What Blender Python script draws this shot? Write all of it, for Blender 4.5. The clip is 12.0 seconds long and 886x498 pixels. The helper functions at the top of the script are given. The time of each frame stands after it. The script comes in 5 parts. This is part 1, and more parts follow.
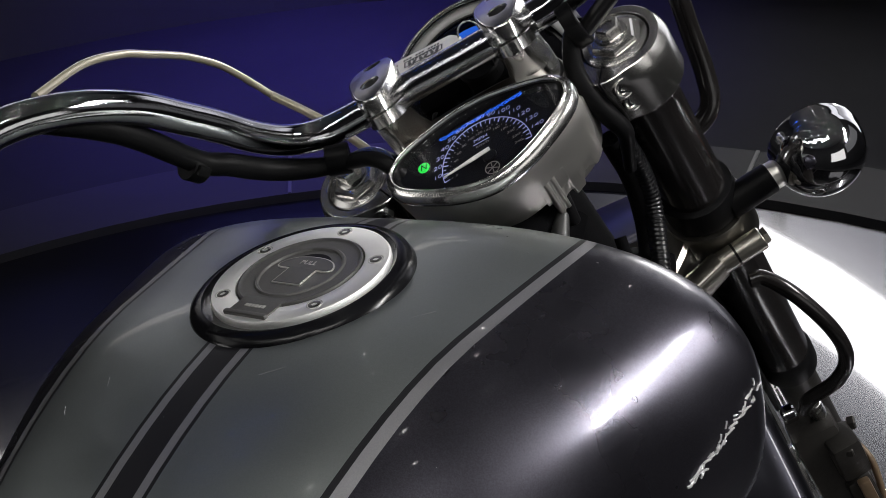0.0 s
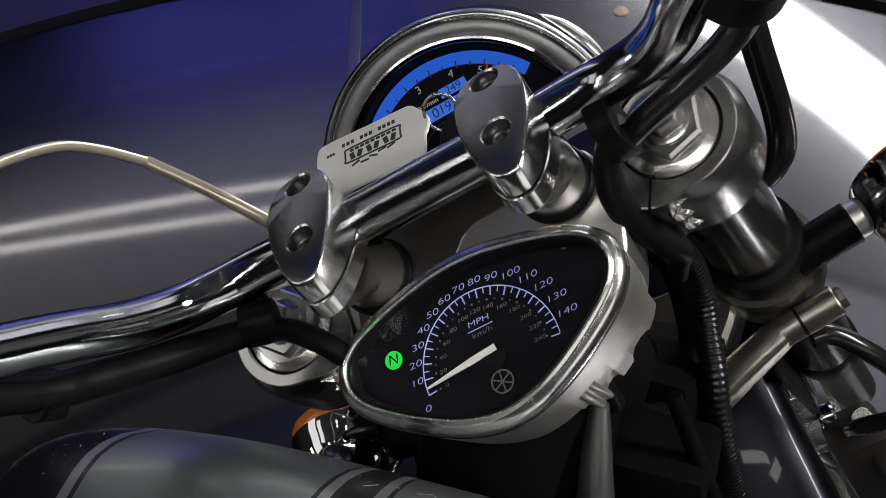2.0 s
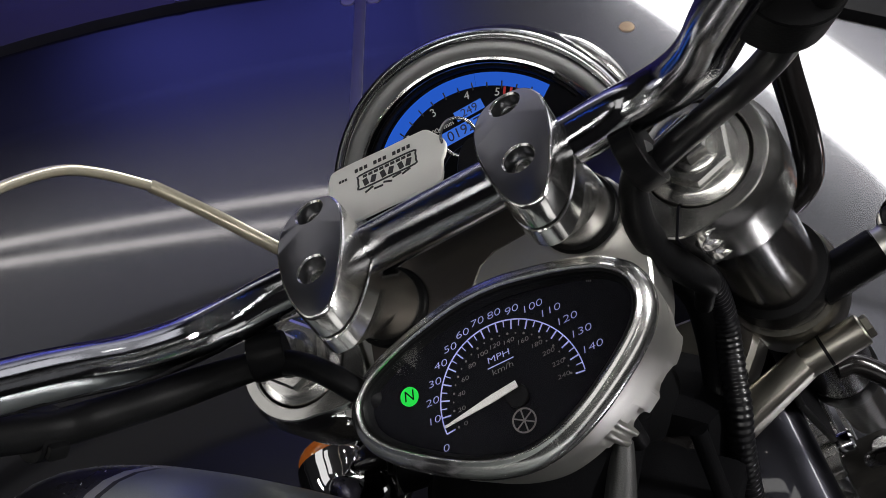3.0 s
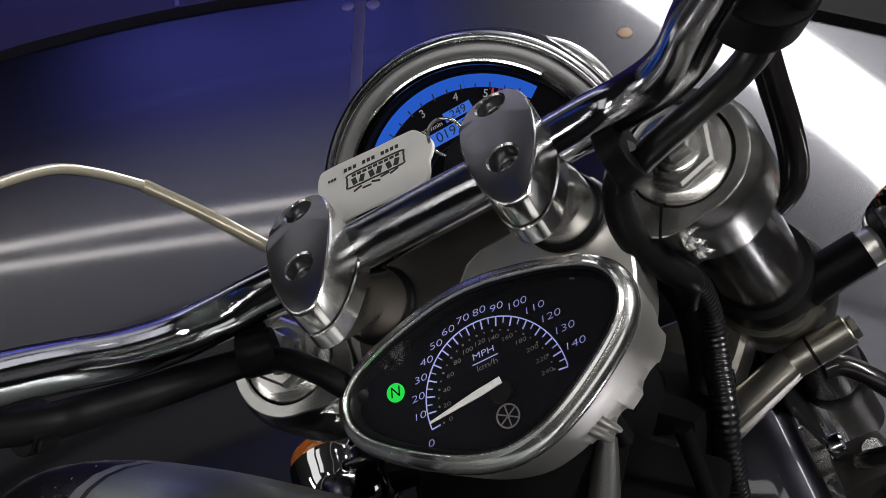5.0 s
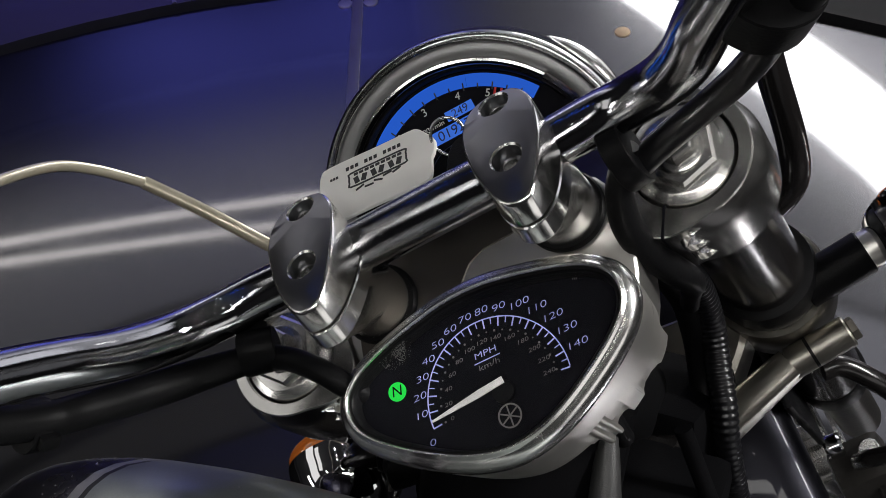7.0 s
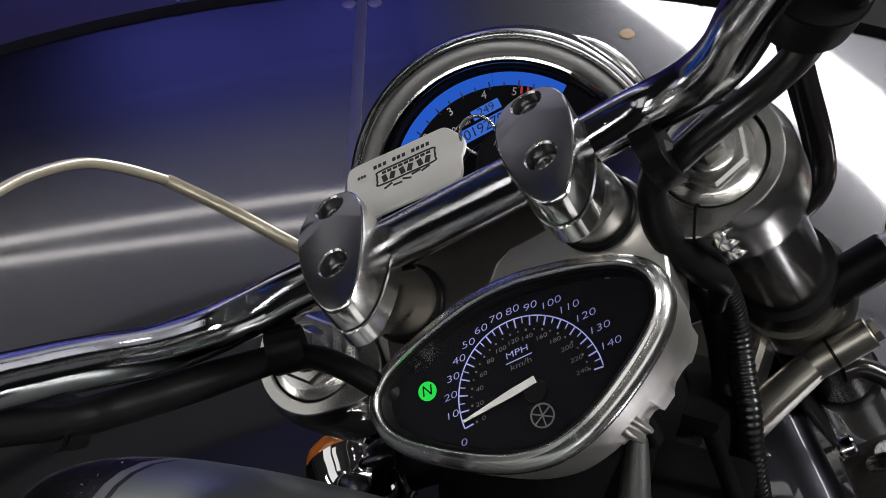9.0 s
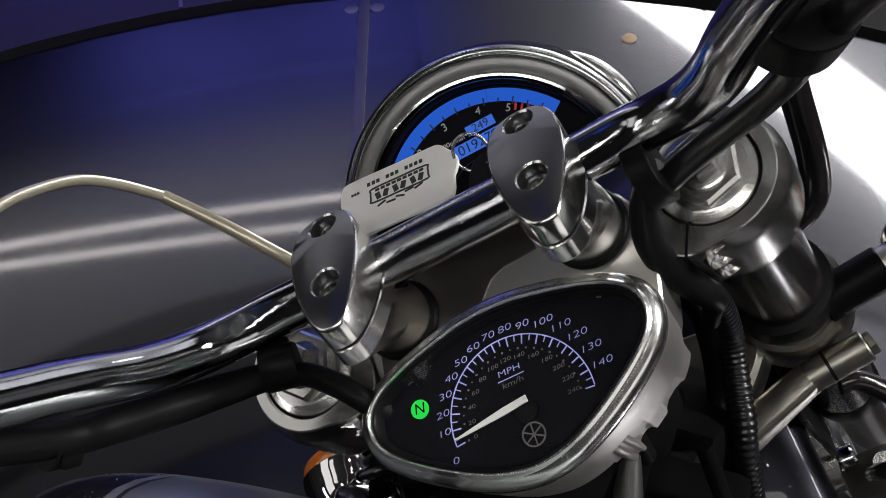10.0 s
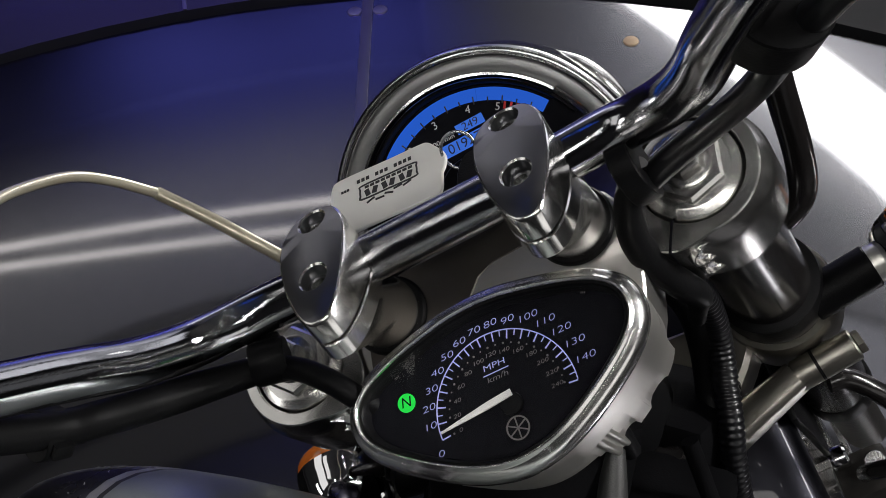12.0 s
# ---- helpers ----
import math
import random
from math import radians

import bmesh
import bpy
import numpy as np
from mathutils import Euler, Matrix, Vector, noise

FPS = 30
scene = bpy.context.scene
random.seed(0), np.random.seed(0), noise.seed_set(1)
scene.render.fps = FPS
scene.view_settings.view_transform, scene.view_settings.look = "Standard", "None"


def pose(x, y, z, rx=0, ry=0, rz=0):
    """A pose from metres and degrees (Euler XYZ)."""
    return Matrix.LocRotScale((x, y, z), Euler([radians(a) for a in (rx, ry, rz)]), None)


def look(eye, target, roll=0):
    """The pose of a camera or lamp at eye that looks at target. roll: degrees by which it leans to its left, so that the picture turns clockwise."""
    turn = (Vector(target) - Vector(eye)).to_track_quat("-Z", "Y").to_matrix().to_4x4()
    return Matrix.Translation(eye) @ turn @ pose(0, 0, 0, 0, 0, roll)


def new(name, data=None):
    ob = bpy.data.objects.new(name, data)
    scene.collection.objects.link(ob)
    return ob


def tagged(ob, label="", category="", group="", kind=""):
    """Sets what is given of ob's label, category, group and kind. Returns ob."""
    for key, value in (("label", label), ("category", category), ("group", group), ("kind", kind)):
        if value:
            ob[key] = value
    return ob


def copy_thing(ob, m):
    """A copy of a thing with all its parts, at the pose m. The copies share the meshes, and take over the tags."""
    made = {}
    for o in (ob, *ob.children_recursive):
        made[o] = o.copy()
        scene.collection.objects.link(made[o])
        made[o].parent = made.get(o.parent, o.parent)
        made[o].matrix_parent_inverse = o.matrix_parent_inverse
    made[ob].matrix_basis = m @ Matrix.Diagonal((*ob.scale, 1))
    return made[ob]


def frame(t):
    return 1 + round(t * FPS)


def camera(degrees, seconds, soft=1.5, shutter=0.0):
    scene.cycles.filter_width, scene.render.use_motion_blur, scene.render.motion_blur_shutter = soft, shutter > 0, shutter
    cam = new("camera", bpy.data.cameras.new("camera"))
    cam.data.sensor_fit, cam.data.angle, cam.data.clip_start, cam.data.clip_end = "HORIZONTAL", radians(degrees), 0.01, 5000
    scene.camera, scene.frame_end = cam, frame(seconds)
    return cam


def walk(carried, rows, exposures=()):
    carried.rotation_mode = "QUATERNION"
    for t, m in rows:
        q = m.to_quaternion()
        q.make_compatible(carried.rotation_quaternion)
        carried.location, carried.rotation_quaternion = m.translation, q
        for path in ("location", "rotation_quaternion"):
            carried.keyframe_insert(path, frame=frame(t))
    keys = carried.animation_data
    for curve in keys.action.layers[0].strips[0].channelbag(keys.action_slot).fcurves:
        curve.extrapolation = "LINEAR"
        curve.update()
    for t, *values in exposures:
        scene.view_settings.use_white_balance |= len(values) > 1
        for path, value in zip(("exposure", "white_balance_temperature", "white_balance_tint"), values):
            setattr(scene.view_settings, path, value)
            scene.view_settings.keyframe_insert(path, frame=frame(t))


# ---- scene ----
cam = camera(40.71, 12.0, soft=0.75)
PATH = [
    (0, (0.1185, -0.5712, 1.3007), (0.0615, 0.2698, 0.7626), -6.01),
    (0.3, (0.129, -0.486, 1.314), (0.0815, 0.3158, 0.7183), -6.0),
    (0.5, (0.1394, -0.4359, 1.3375), (0.11, 0.3384, 0.7053), -6.66),
    (0.7, (0.133, -0.388, 1.334), (0.1175, 0.3522, 0.6618), -6.3),
    (1, (0.1202, -0.3467, 1.3438), (0.1091, 0.3217, 0.6001), -7.87),
    (1.3, (0.086, -0.298, 1.353), (0.0775, 0.3517, 0.5928), -8.0),
    (1.5, (0.0731, -0.2699, 1.3499), (0.0685, 0.384, 0.5933), -7.55),
    (1.7, (0.0769, -0.2325, 1.347), (0.0668, 0.4252, 0.5913), -8.2),
    (2, (0.0958, -0.1726, 1.3499), (0.0874, 0.4817, 0.5938), -7.77),
    (2.5, (0.0941, -0.1453, 1.3403), (0.087, 0.5138, 0.5883), -7.53),
    (3, (0.0881, -0.1503, 1.3383), (0.0822, 0.5117, 0.5888), -7.47),
    (5, (0.0946, -0.1586, 1.3407), (0.0877, 0.5077, 0.5951), -7.34),
    (5.5, (0.0993, -0.1587, 1.3426), (0.0899, 0.5061, 0.5956), -7.57),
    (6, (0.0979, -0.1597, 1.3423), (0.0915, 0.5054, 0.5956), -7.23),
    (6.5, (0.0944, -0.1588, 1.3419), (0.0891, 0.5054, 0.5943), -7.08),
    (7, (0.0913, -0.1577, 1.3414), (0.0886, 0.5068, 0.5941), -6.77),
    (9, (0.0751, -0.1557, 1.3398), (0.0774, 0.5096, 0.5933), -6.19),
    (9.5, (0.0778, -0.1566, 1.3412), (0.0743, 0.5125, 0.5981), -6.69),
    (10, (0.0821, -0.1511, 1.3455), (0.0792, 0.5148, 0.5995), -6.61),
    (10.5, (0.0892, -0.1524, 1.3434), (0.0847, 0.5159, 0.5996), -6.72),
    (11, (0.0884, -0.1551, 1.346), (0.0829, 0.511, 0.6002), -6.67),
    (11.5, (0.0827, -0.1584, 1.347), (0.0746, 0.5105, 0.6037), -6.79),
    (12, (0.0904, -0.1589, 1.348), (0.0825, 0.5094, 0.6042), -6.73),
]
walk(cam, [(t, look(eye, target, roll)) for t, eye, target, roll in PATH], [(0, 0.06), (1, 0.13), (1.6, 0.0), (12, 0.0)])

# ---- world and lights ----
world = bpy.data.worlds.new("dark_studio")
scene.world = world
world.use_nodes = True
world.node_tree.nodes["Background"].inputs["Color"].default_value = (0.010, 0.010, 0.016, 1)
world.node_tree.nodes["Background"].inputs["Strength"].default_value = 0.4


def material(name, color, rough=0.5, metal=0.0, coat=0.0, emit=None, strength=0.0, vary=0.15, scale=40.0, bump=0.0, bump_scale=400.0, rough_vary=0.0, coat_rough=0.03, stretch=None, aniso=0.0, spec=0.5):
    """A Principled material with noise at two scales in its colour, roughness and relief."""
    m = bpy.data.materials.new(name)
    m.use_nodes = True
    nt = m.node_tree
    b = nt.nodes["Principled BSDF"]
    b.inputs["Roughness"].default_value = rough
    b.inputs["Metallic"].default_value = metal
    b.inputs["Specular IOR Level"].default_value = spec
    b.inputs["Coat Weight"].default_value = coat
    b.inputs["Coat Roughness"].default_value = coat_rough
    b.inputs["Base Color"].default_value = (*color, 1)
    if aniso:
        b.inputs["Anisotropic"].default_value = aniso
        tg = nt.nodes.new("ShaderNodeTangent")
        tg.direction_type, tg.axis = "RADIAL", "Z"
        nt.links.new(tg.outputs["Tangent"], b.inputs["Tangent"])
    if emit:
        b.inputs["Emission Color"].default_value = (*emit, 1)
        b.inputs["Emission Strength"].default_value = strength
    tc = nt.nodes.new("ShaderNodeTexCoord")
    mp = nt.nodes.new("ShaderNodeMapping")
    nt.links.new(tc.outputs["Object"], mp.inputs["Vector"])
    if stretch:
        mp.inputs["Scale"].default_value = stretch
    if vary > 0:
        n1 = nt.nodes.new("ShaderNodeTexNoise")
        n1.inputs["Scale"].default_value = scale
        n1.inputs["Detail"].default_value = 6
        n1.inputs["Roughness"].default_value = 0.65
        nt.links.new(mp.outputs["Vector"], n1.inputs["Vector"])
        mix = nt.nodes.new("ShaderNodeMix")
        mix.data_type = "RGBA"
        mix.inputs[6].default_value = (*[c * (1 - vary) for c in color], 1)
        mix.inputs[7].default_value = (*[min(1, c * (1 + vary)) for c in color], 1)
        nt.links.new(n1.outputs["Fac"], mix.inputs["Factor"])
        nt.links.new(mix.outputs[2], b.inputs["Base Color"])
        if rough_vary > 0:
            mr = nt.nodes.new("ShaderNodeMapRange")
            mr.inputs["From Min"].default_value, mr.inputs["From Max"].default_value = 0.3, 0.7
            mr.inputs["To Min"].default_value, mr.inputs["To Max"].default_value = max(0.02, rough - rough_vary), rough + rough_vary
            nt.links.new(n1.outputs["Fac"], mr.inputs["Value"])
            nt.links.new(mr.outputs["Result"], b.inputs["Roughness"])
    if bump > 0:
        n2 = nt.nodes.new("ShaderNodeTexNoise")
        n2.inputs["Scale"].default_value = bump_scale
        n2.inputs["Detail"].default_value = 3
        nt.links.new(mp.outputs["Vector"], n2.inputs["Vector"])
        bp = nt.nodes.new("ShaderNodeBump")
        bp.inputs["Strength"].default_value = bump
        bp.inputs["Distance"].default_value = 0.001
        nt.links.new(n2.outputs["Fac"], bp.inputs["Height"])
        nt.links.new(bp.outputs["Normal"], b.inputs["Normal"])
    return m


def glow(name, color, strength, ramp=None, axis="Z"):
    """A light-giving surface; ramp: the places along the axis between which a graduated panel grows to full strength."""
    m = bpy.data.materials.new(name)
    m.use_nodes = True
    nt = m.node_tree
    nt.nodes.remove(nt.nodes["Principled BSDF"])
    e = nt.nodes.new("ShaderNodeEmission")
    e.inputs["Color"].default_value, e.inputs["Strength"].default_value = (*color, 1), strength
    if ramp:
        tc, sep, mr = nt.nodes.new("ShaderNodeTexCoord"), nt.nodes.new("ShaderNodeSeparateXYZ"), nt.nodes.new("ShaderNodeMapRange")
        mr.interpolation_type = "SMOOTHSTEP"
        mr.inputs["From Min"].default_value, mr.inputs["From Max"].default_value, mr.inputs["To Max"].default_value = ramp[0], ramp[1], strength
        mr.inputs["To Min"].default_value = strength * (ramp[2] if len(ramp) > 2 else 0.0)
        nt.links.new(tc.outputs["Object"], sep.inputs["Vector"])
        nt.links.new(sep.outputs[axis], mr.inputs["Value"])
        nt.links.new(mr.outputs["Result"], e.inputs["Strength"])
        df, add = nt.nodes.new("ShaderNodeBsdfDiffuse"), nt.nodes.new("ShaderNodeAddShader")
        df.inputs["Color"].default_value = (0.022, 0.022, 0.024, 1)
        nt.links.new(df.outputs["BSDF"], add.inputs[0])
        nt.links.new(e.outputs["Emission"], add.inputs[1])
        nt.links.new(add.outputs["Shader"], nt.nodes["Material Output"].inputs["Surface"])
    else:
        nt.links.new(e.outputs["Emission"], nt.nodes["Material Output"].inputs["Surface"])
    return m


def flake_paint(name, color, flake, rough, coat=1.0, coat_rough=0.045):
    """Metallic paint: fine flakes that tilt, under a clear coat with dust and faint scratches."""
    m = bpy.data.materials.new(name)
    m.use_nodes = True
    nt = m.node_tree
    b = nt.nodes["Principled BSDF"]
    b.inputs["Metallic"].default_value = 0.9
    b.inputs["Roughness"].default_value = rough
    b.inputs["Coat Weight"].default_value = coat
    b.inputs["Coat Roughness"].default_value = coat_rough
    tc = nt.nodes.new("ShaderNodeTexCoord")
    vor = nt.nodes.new("ShaderNodeTexVoronoi")
    vor.inputs["Scale"].default_value = 2200.0
    nt.links.new(tc.outputs["Object"], vor.inputs["Vector"])
    big = nt.nodes.new("ShaderNodeTexNoise")
    big.inputs["Scale"].default_value, big.inputs["Detail"].default_value = 14.0, 5
    nt.links.new(tc.outputs["Object"], big.inputs["Vector"])
    bw = nt.nodes.new("ShaderNodeSeparateColor")
    nt.links.new(vor.outputs["Color"], bw.inputs["Color"])
    mix = nt.nodes.new("ShaderNodeMix")
    mix.data_type = "RGBA"
    mix.inputs[6].default_value = (*[c * (1 - flake) for c in color], 1)
    mix.inputs[7].default_value = (*[c * (1 + flake) for c in color], 1)
    nt.links.new(bw.outputs["Red"], mix.inputs["Factor"])
    nt.links.new(mix.outputs[2], b.inputs["Base Color"])
    mr = nt.nodes.new("ShaderNodeMapRange")
    mr.inputs["From Min"].default_value, mr.inputs["From Max"].default_value = 0.3, 0.7
    mr.inputs["To Min"].default_value, mr.inputs["To Max"].default_value = rough - 0.05, rough + 0.07
    nt.links.new(big.outputs["Fac"], mr.inputs["Value"])
    nt.links.new(mr.outputs["Result"], b.inputs["Roughness"])
    # fine swirl marks in the clear coat
    sw = nt.nodes.new("ShaderNodeTexNoise")
    sw.inputs["Scale"].default_value, sw.inputs["Detail"].default_value = 260.0, 4
    nt.links.new(tc.outputs["Object"], sw.inputs["Vector"])
    bp = nt.nodes.new("ShaderNodeBump")
    bp.inputs["Strength"].default_value, bp.inputs["Distance"].default_value = 0.012, 0.0006
    nt.links.new(sw.outputs["Fac"], bp.inputs["Height"])
    nt.links.new(bp.outputs["Normal"], b.inputs["Coat Normal"])
    return m


def brushed(name, color, rough, rough_vary, grain, scale):
    """Machined metal: fine lines drawn out along one axis in its relief and gloss, and soft handling marks."""
    m = material(name, color, rough, 1.0, vary=0.06, scale=35, rough_vary=rough_vary)
    nt = m.node_tree
    tc, mp, lines, bp = nt.nodes.new("ShaderNodeTexCoord"), nt.nodes.new("ShaderNodeMapping"), nt.nodes.new("ShaderNodeTexNoise"), nt.nodes.new("ShaderNodeBump")
    mp.inputs["Scale"].default_value = grain
    lines.inputs["Scale"].default_value, lines.inputs["Detail"].default_value = scale, 2
    bp.inputs["Strength"].default_value, bp.inputs["Distance"].default_value = 0.06, 0.0008
    nt.links.new(tc.outputs["Object"], mp.inputs["Vector"])
    nt.links.new(mp.outputs["Vector"], lines.inputs["Vector"])
    nt.links.new(lines.outputs["Fac"], bp.inputs["Height"])
    nt.links.new(bp.outputs["Normal"], nt.nodes["Principled BSDF"].inputs["Normal"])
    return m


def sheet_metal(name, color, sharp, wide, share):
    """Rolled sheet: a sharp reflection with a wide soft one round it."""
    m = material(name, color, sharp, 1.0, vary=0.05, scale=5, rough_vary=0.012, bump=0.003, bump_scale=70)
    nt = m.node_tree
    b, soft, mix = nt.nodes["Principled BSDF"], nt.nodes.new("ShaderNodeBsdfAnisotropic"), nt.nodes.new("ShaderNodeMixShader")
    soft.inputs["Color"].default_value, soft.inputs["Roughness"].default_value = (*color, 1), wide
    mix.inputs["Fac"].default_value = share
    nt.links.new(b.outputs["BSDF"], mix.inputs[1])
    nt.links.new(soft.outputs["BSDF"], mix.inputs[2])
    nt.links.new(mix.outputs["Shader"], nt.nodes["Material Output"].inputs["Surface"])
    return m


# ---- materials ----
M_PANEL = flake_paint("silver_grey_metallic_paint", (0.265, 0.287, 0.285), 0.05, 0.385, 0.24, 0.05)
M_PANEL_LIGHT = flake_paint("light_grey_metallic_stripe_paint", (0.37, 0.37, 0.385), 0.05, 0.44, 0.3)
M_FLANK = flake_paint("dark_violet_grey_metallic_paint", (0.055, 0.053, 0.066), 0.20, 0.285, 0.16, 0.05)
M_BLACKPAINT = material("gloss_black_paint", (0.010, 0.010, 0.012), 0.34, 0.0, 0.15, spec=0.3, vary=0.2)
M_SCRATCH = material("bare_scratch", (0.30, 0.30, 0.31), 0.5, 0.5, vary=0.1)
M_FILM = material("torn_clear_film", (0.82, 0.82, 0.84), 0.16, 0.55, 0.8, vary=0.1)
M_CHROME = material("chrome", (0.78, 0.78, 0.79), 0.055, 1.0, vary=0.05, scale=120, rough_vary=0.03)
M_BARCHROME = material("handled_chrome", (0.47, 0.47, 0.485), 0.05, 1.0, vary=0.12, scale=220, rough_vary=0.04, bump=0.05, bump_scale=1400)
M_POLISHED = material("polished_aluminium", (0.72, 0.71, 0.69), 0.13, 1.0, vary=0.05, scale=60, rough_vary=0.03, bump=0.02, bump_scale=500)
M_SATIN = material("satin_aluminium", (0.66, 0.645, 0.61), 0.40, 1.0, vary=0.05, scale=90, rough_vary=0.03, bump=0.015, bump_scale=1500)
M_PLATE = material("satin_clamp_plate", (0.58, 0.57, 0.545), 0.36, 1.0, vary=0.05, scale=40, bump=0.02, bump_scale=900)
# lower clamp: the shade under tank and upper clamp is in this colour
M_SHADEDCLAMP = material("shaded_cast_aluminium", (0.31, 0.295, 0.262), 0.34, 1.0, vary=0.1, scale=60, rough_vary=0.05, bump=0.03, bump_scale=800)
M_ANOD = material("dark_anodised_aluminium", (0.23, 0.23, 0.245), 0.31, 1.0, vary=0.04, scale=150, bump=0.04, bump_scale=1500)
M_BRUSHED = material("spun_aluminium", (0.97, 0.965, 0.94), 0.56, 1.0, vary=0.05, scale=150, rough_vary=0.03, bump=0.03, bump_scale=1200, aniso=0.6)
M_RISER = brushed("fine_polished_aluminium", (0.90, 0.89, 0.87), 0.19, 0.05, (1.0, 0.05, 0.05), 900.0)
M_CASTCLAMP = material("satin_cast_fork_clamp", (0.68, 0.67, 0.645), 0.235, 1.0, vary=0.04, scale=150, rough_vary=0.03, bump=0.012, bump_scale=1300)
M_NACELLE = material("polished_rim_metal", (0.60, 0.60, 0.59), 0.14, 1.0, vary=0.03, scale=90, rough_vary=0.04, bump=0.012, bump_scale=900)
M_SLEEVE = material("glossy_black_sleeve", (0.007, 0.007, 0.008), 0.33, 0.0, spec=0.5, vary=0.1, scale=60, rough_vary=0.04)
M_BEZEL = material("satin_polished_bezel_metal", (0.90, 0.89, 0.865), 0.23, 1.0, vary=0.04, scale=120, rough_vary=0.05, bump=0.015, bump_scale=900)
M_CONDUIT = material("glossy_black_conduit", (0.005, 0.005, 0.006), 0.28, 0.0, spec=0.4, vary=0.2, scale=80)
M_COVER = material("matt_black_cover_plastic", (0.004, 0.004, 0.0045), 0.65, 0.0, spec=0.012, vary=0.3, scale=60, bump=0.2, bump_scale=900)
M_BANDSATIN = material("satin_grey_rim_metal", (0.27, 0.27, 0.27), 0.45, 1.0, vary=0.04, scale=120, bump=0.02, bump_scale=1500)
M_DARKREFLECT = material("dark_reflection_metal", (0.115, 0.104, 0.092), 0.33, 0.9, vary=0.12, scale=60, bump=0.04, bump_scale=700)
M_PITTED = material("pitted_chrome", (0.38, 0.38, 0.395), 0.05, 1.0, vary=0.15, scale=500, rough_vary=0.03, bump=0.14, bump_scale=1600)
M_CAPGREY = material("matt_grey_cast_metal", (0.075, 0.074, 0.072), 0.45, 0.35, vary=0.15, scale=200, bump=0.25, bump_scale=1500)
M_RUBBER = material("black_rubber", (0.0045, 0.0045, 0.005), 0.45, 0.0, spec=0.10, vary=0.3, scale=80, bump=0.12, bump_scale=600)
M_PLASTIC = material("black_moulded_plastic", (0.0045, 0.0045, 0.005), 0.42, 0.0, spec=0.09, vary=0.3, scale=60, bump=0.2, bump_scale=900)
M_GREYPLASTIC = material("grey_grained_plastic", (0.026, 0.026, 0.026), 0.42, 0.0, vary=0.2, scale=80, bump=0.18, bump_scale=1200)
M_BLACKTUBE = material("gloss_black_enamel", (0.010, 0.009, 0.009), 0.19, 0.0, 0.0, spec=0.5, vary=0.2, rough_vary=0.03)
M_SURROUND = material("gloss_black_surround", (0.004, 0.004, 0.005), 0.20, 0.0, spec=0.22, vary=0.2, rough_vary=0.04)
M_DIAL = material("black_dial_face", (0.004, 0.004, 0.006), 0.6, 0.0, spec=0.06, vary=0.1)
M_NUMERAL = material("backlit_violet_white_numerals", (0.3, 0.3, 0.45), 0.5, emit=(0.36, 0.40, 0.98), strength=0.35, vary=0.0)
# a little emission put in so the small grey print stays readable
M_NUMSMALL = material("dim_grey_numerals", (0.11, 0.10, 0.095), 0.6, emit=(0.5, 0.45, 0.42), strength=0.05, vary=0.0)
M_NEEDLE = material("white_needle", (0.62, 0.61, 0.58), 0.5, vary=0.05)
M_GREENLAMP = glow("green_neutral_lamp", (0.03, 1.0, 0.10), 0.7)
M_BLUEBAND = glow("blue_backlight", (0.028, 0.145, 0.80), 0.66)
M_LCD = glow("blue_display_backlight", (0.06, 0.20, 0.85), 0.66)
M_LCDINK = material("dark_display_digits", (0.01, 0.015, 0.06), 0.5, vary=0.0)
M_RED = material("red_dial_marks", (0.6, 0.02, 0.02), 0.5, vary=0.0)
M_TAGWHITE = material("white_plastic", (0.74, 0.73, 0.69), 0.45, vary=0.04, scale=60)
M_TAGINK = material("black_printing_ink", (0.02, 0.02, 0.02), 0.5, vary=0.1)
M_CABLE = material("clear_sleeved_steel_braid", (0.46, 0.42, 0.32), 0.26, 0.5, 0.6, vary=0.08, scale=300, bump=0.04, bump_scale=900)
M_AMBER = material("amber_lens", (0.85, 0.22, 0.03), 0.12, 0.0, 0.5, vary=0.1)
M_STEEL = material("bright_steel", (0.55, 0.55, 0.54), 0.25, 1.0, vary=0.15, scale=90, rough_vary=0.08)
M_DARKSTEEL = material("dull_dark_steel", (0.16, 0.155, 0.145), 0.3, 1.0, vary=0.2, scale=300, rough_vary=0.08)
M_CALIPER = material("dirty_cast_metal", (0.028, 0.026, 0.024), 0.5, 0.6, vary=0.5, scale=60, bump=0.4, bump_scale=200)
M_FENDER = flake_paint("dark_violet_guard_paint", (0.010, 0.010, 0.0135), 0.10, 0.34, 0.20, 0.04)
M_BRASS = material("tan_fitting", (0.36, 0.26, 0.17), 0.5, 0.3, vary=0.3, scale=80)
M_CLIP = material("grimy_tan_clip", (0.13, 0.09, 0.055), 0.5, 0.3, vary=0.4, scale=80)
M_TYRE = material("tyre_rubber", (0.014, 0.014, 0.014), 0.7, vary=0.3, scale=50, bump=0.3, bump_scale=200)
M_FLOOR = sheet_metal("satin_grey_metal_sheet", (0.13, 0.13, 0.138), 0.055, 0.22, 0.34)
M_JOINT = material("joint_strip_metal", (0.17, 0.165, 0.18), 0.32, 0.9, vary=0.15, scale=20)
M_RING = material("grey_painted_floor", (0.013, 0.013, 0.0145), 0.6, spec=0.12, vary=0.25, scale=4, bump=0.05, bump_scale=150)
M_OUTER = material("dark_floor_paint", (0.012, 0.012, 0.0135), 0.75, spec=0.03, vary=0.3, scale=3, bump=0.05, bump_scale=90)
M_WALL = material("dark_grey_wall_paint", (0.020, 0.020, 0.022), 0.7, spec=0.1, vary=0.2, scale=2.0, bump=0.05, bump_scale=60)
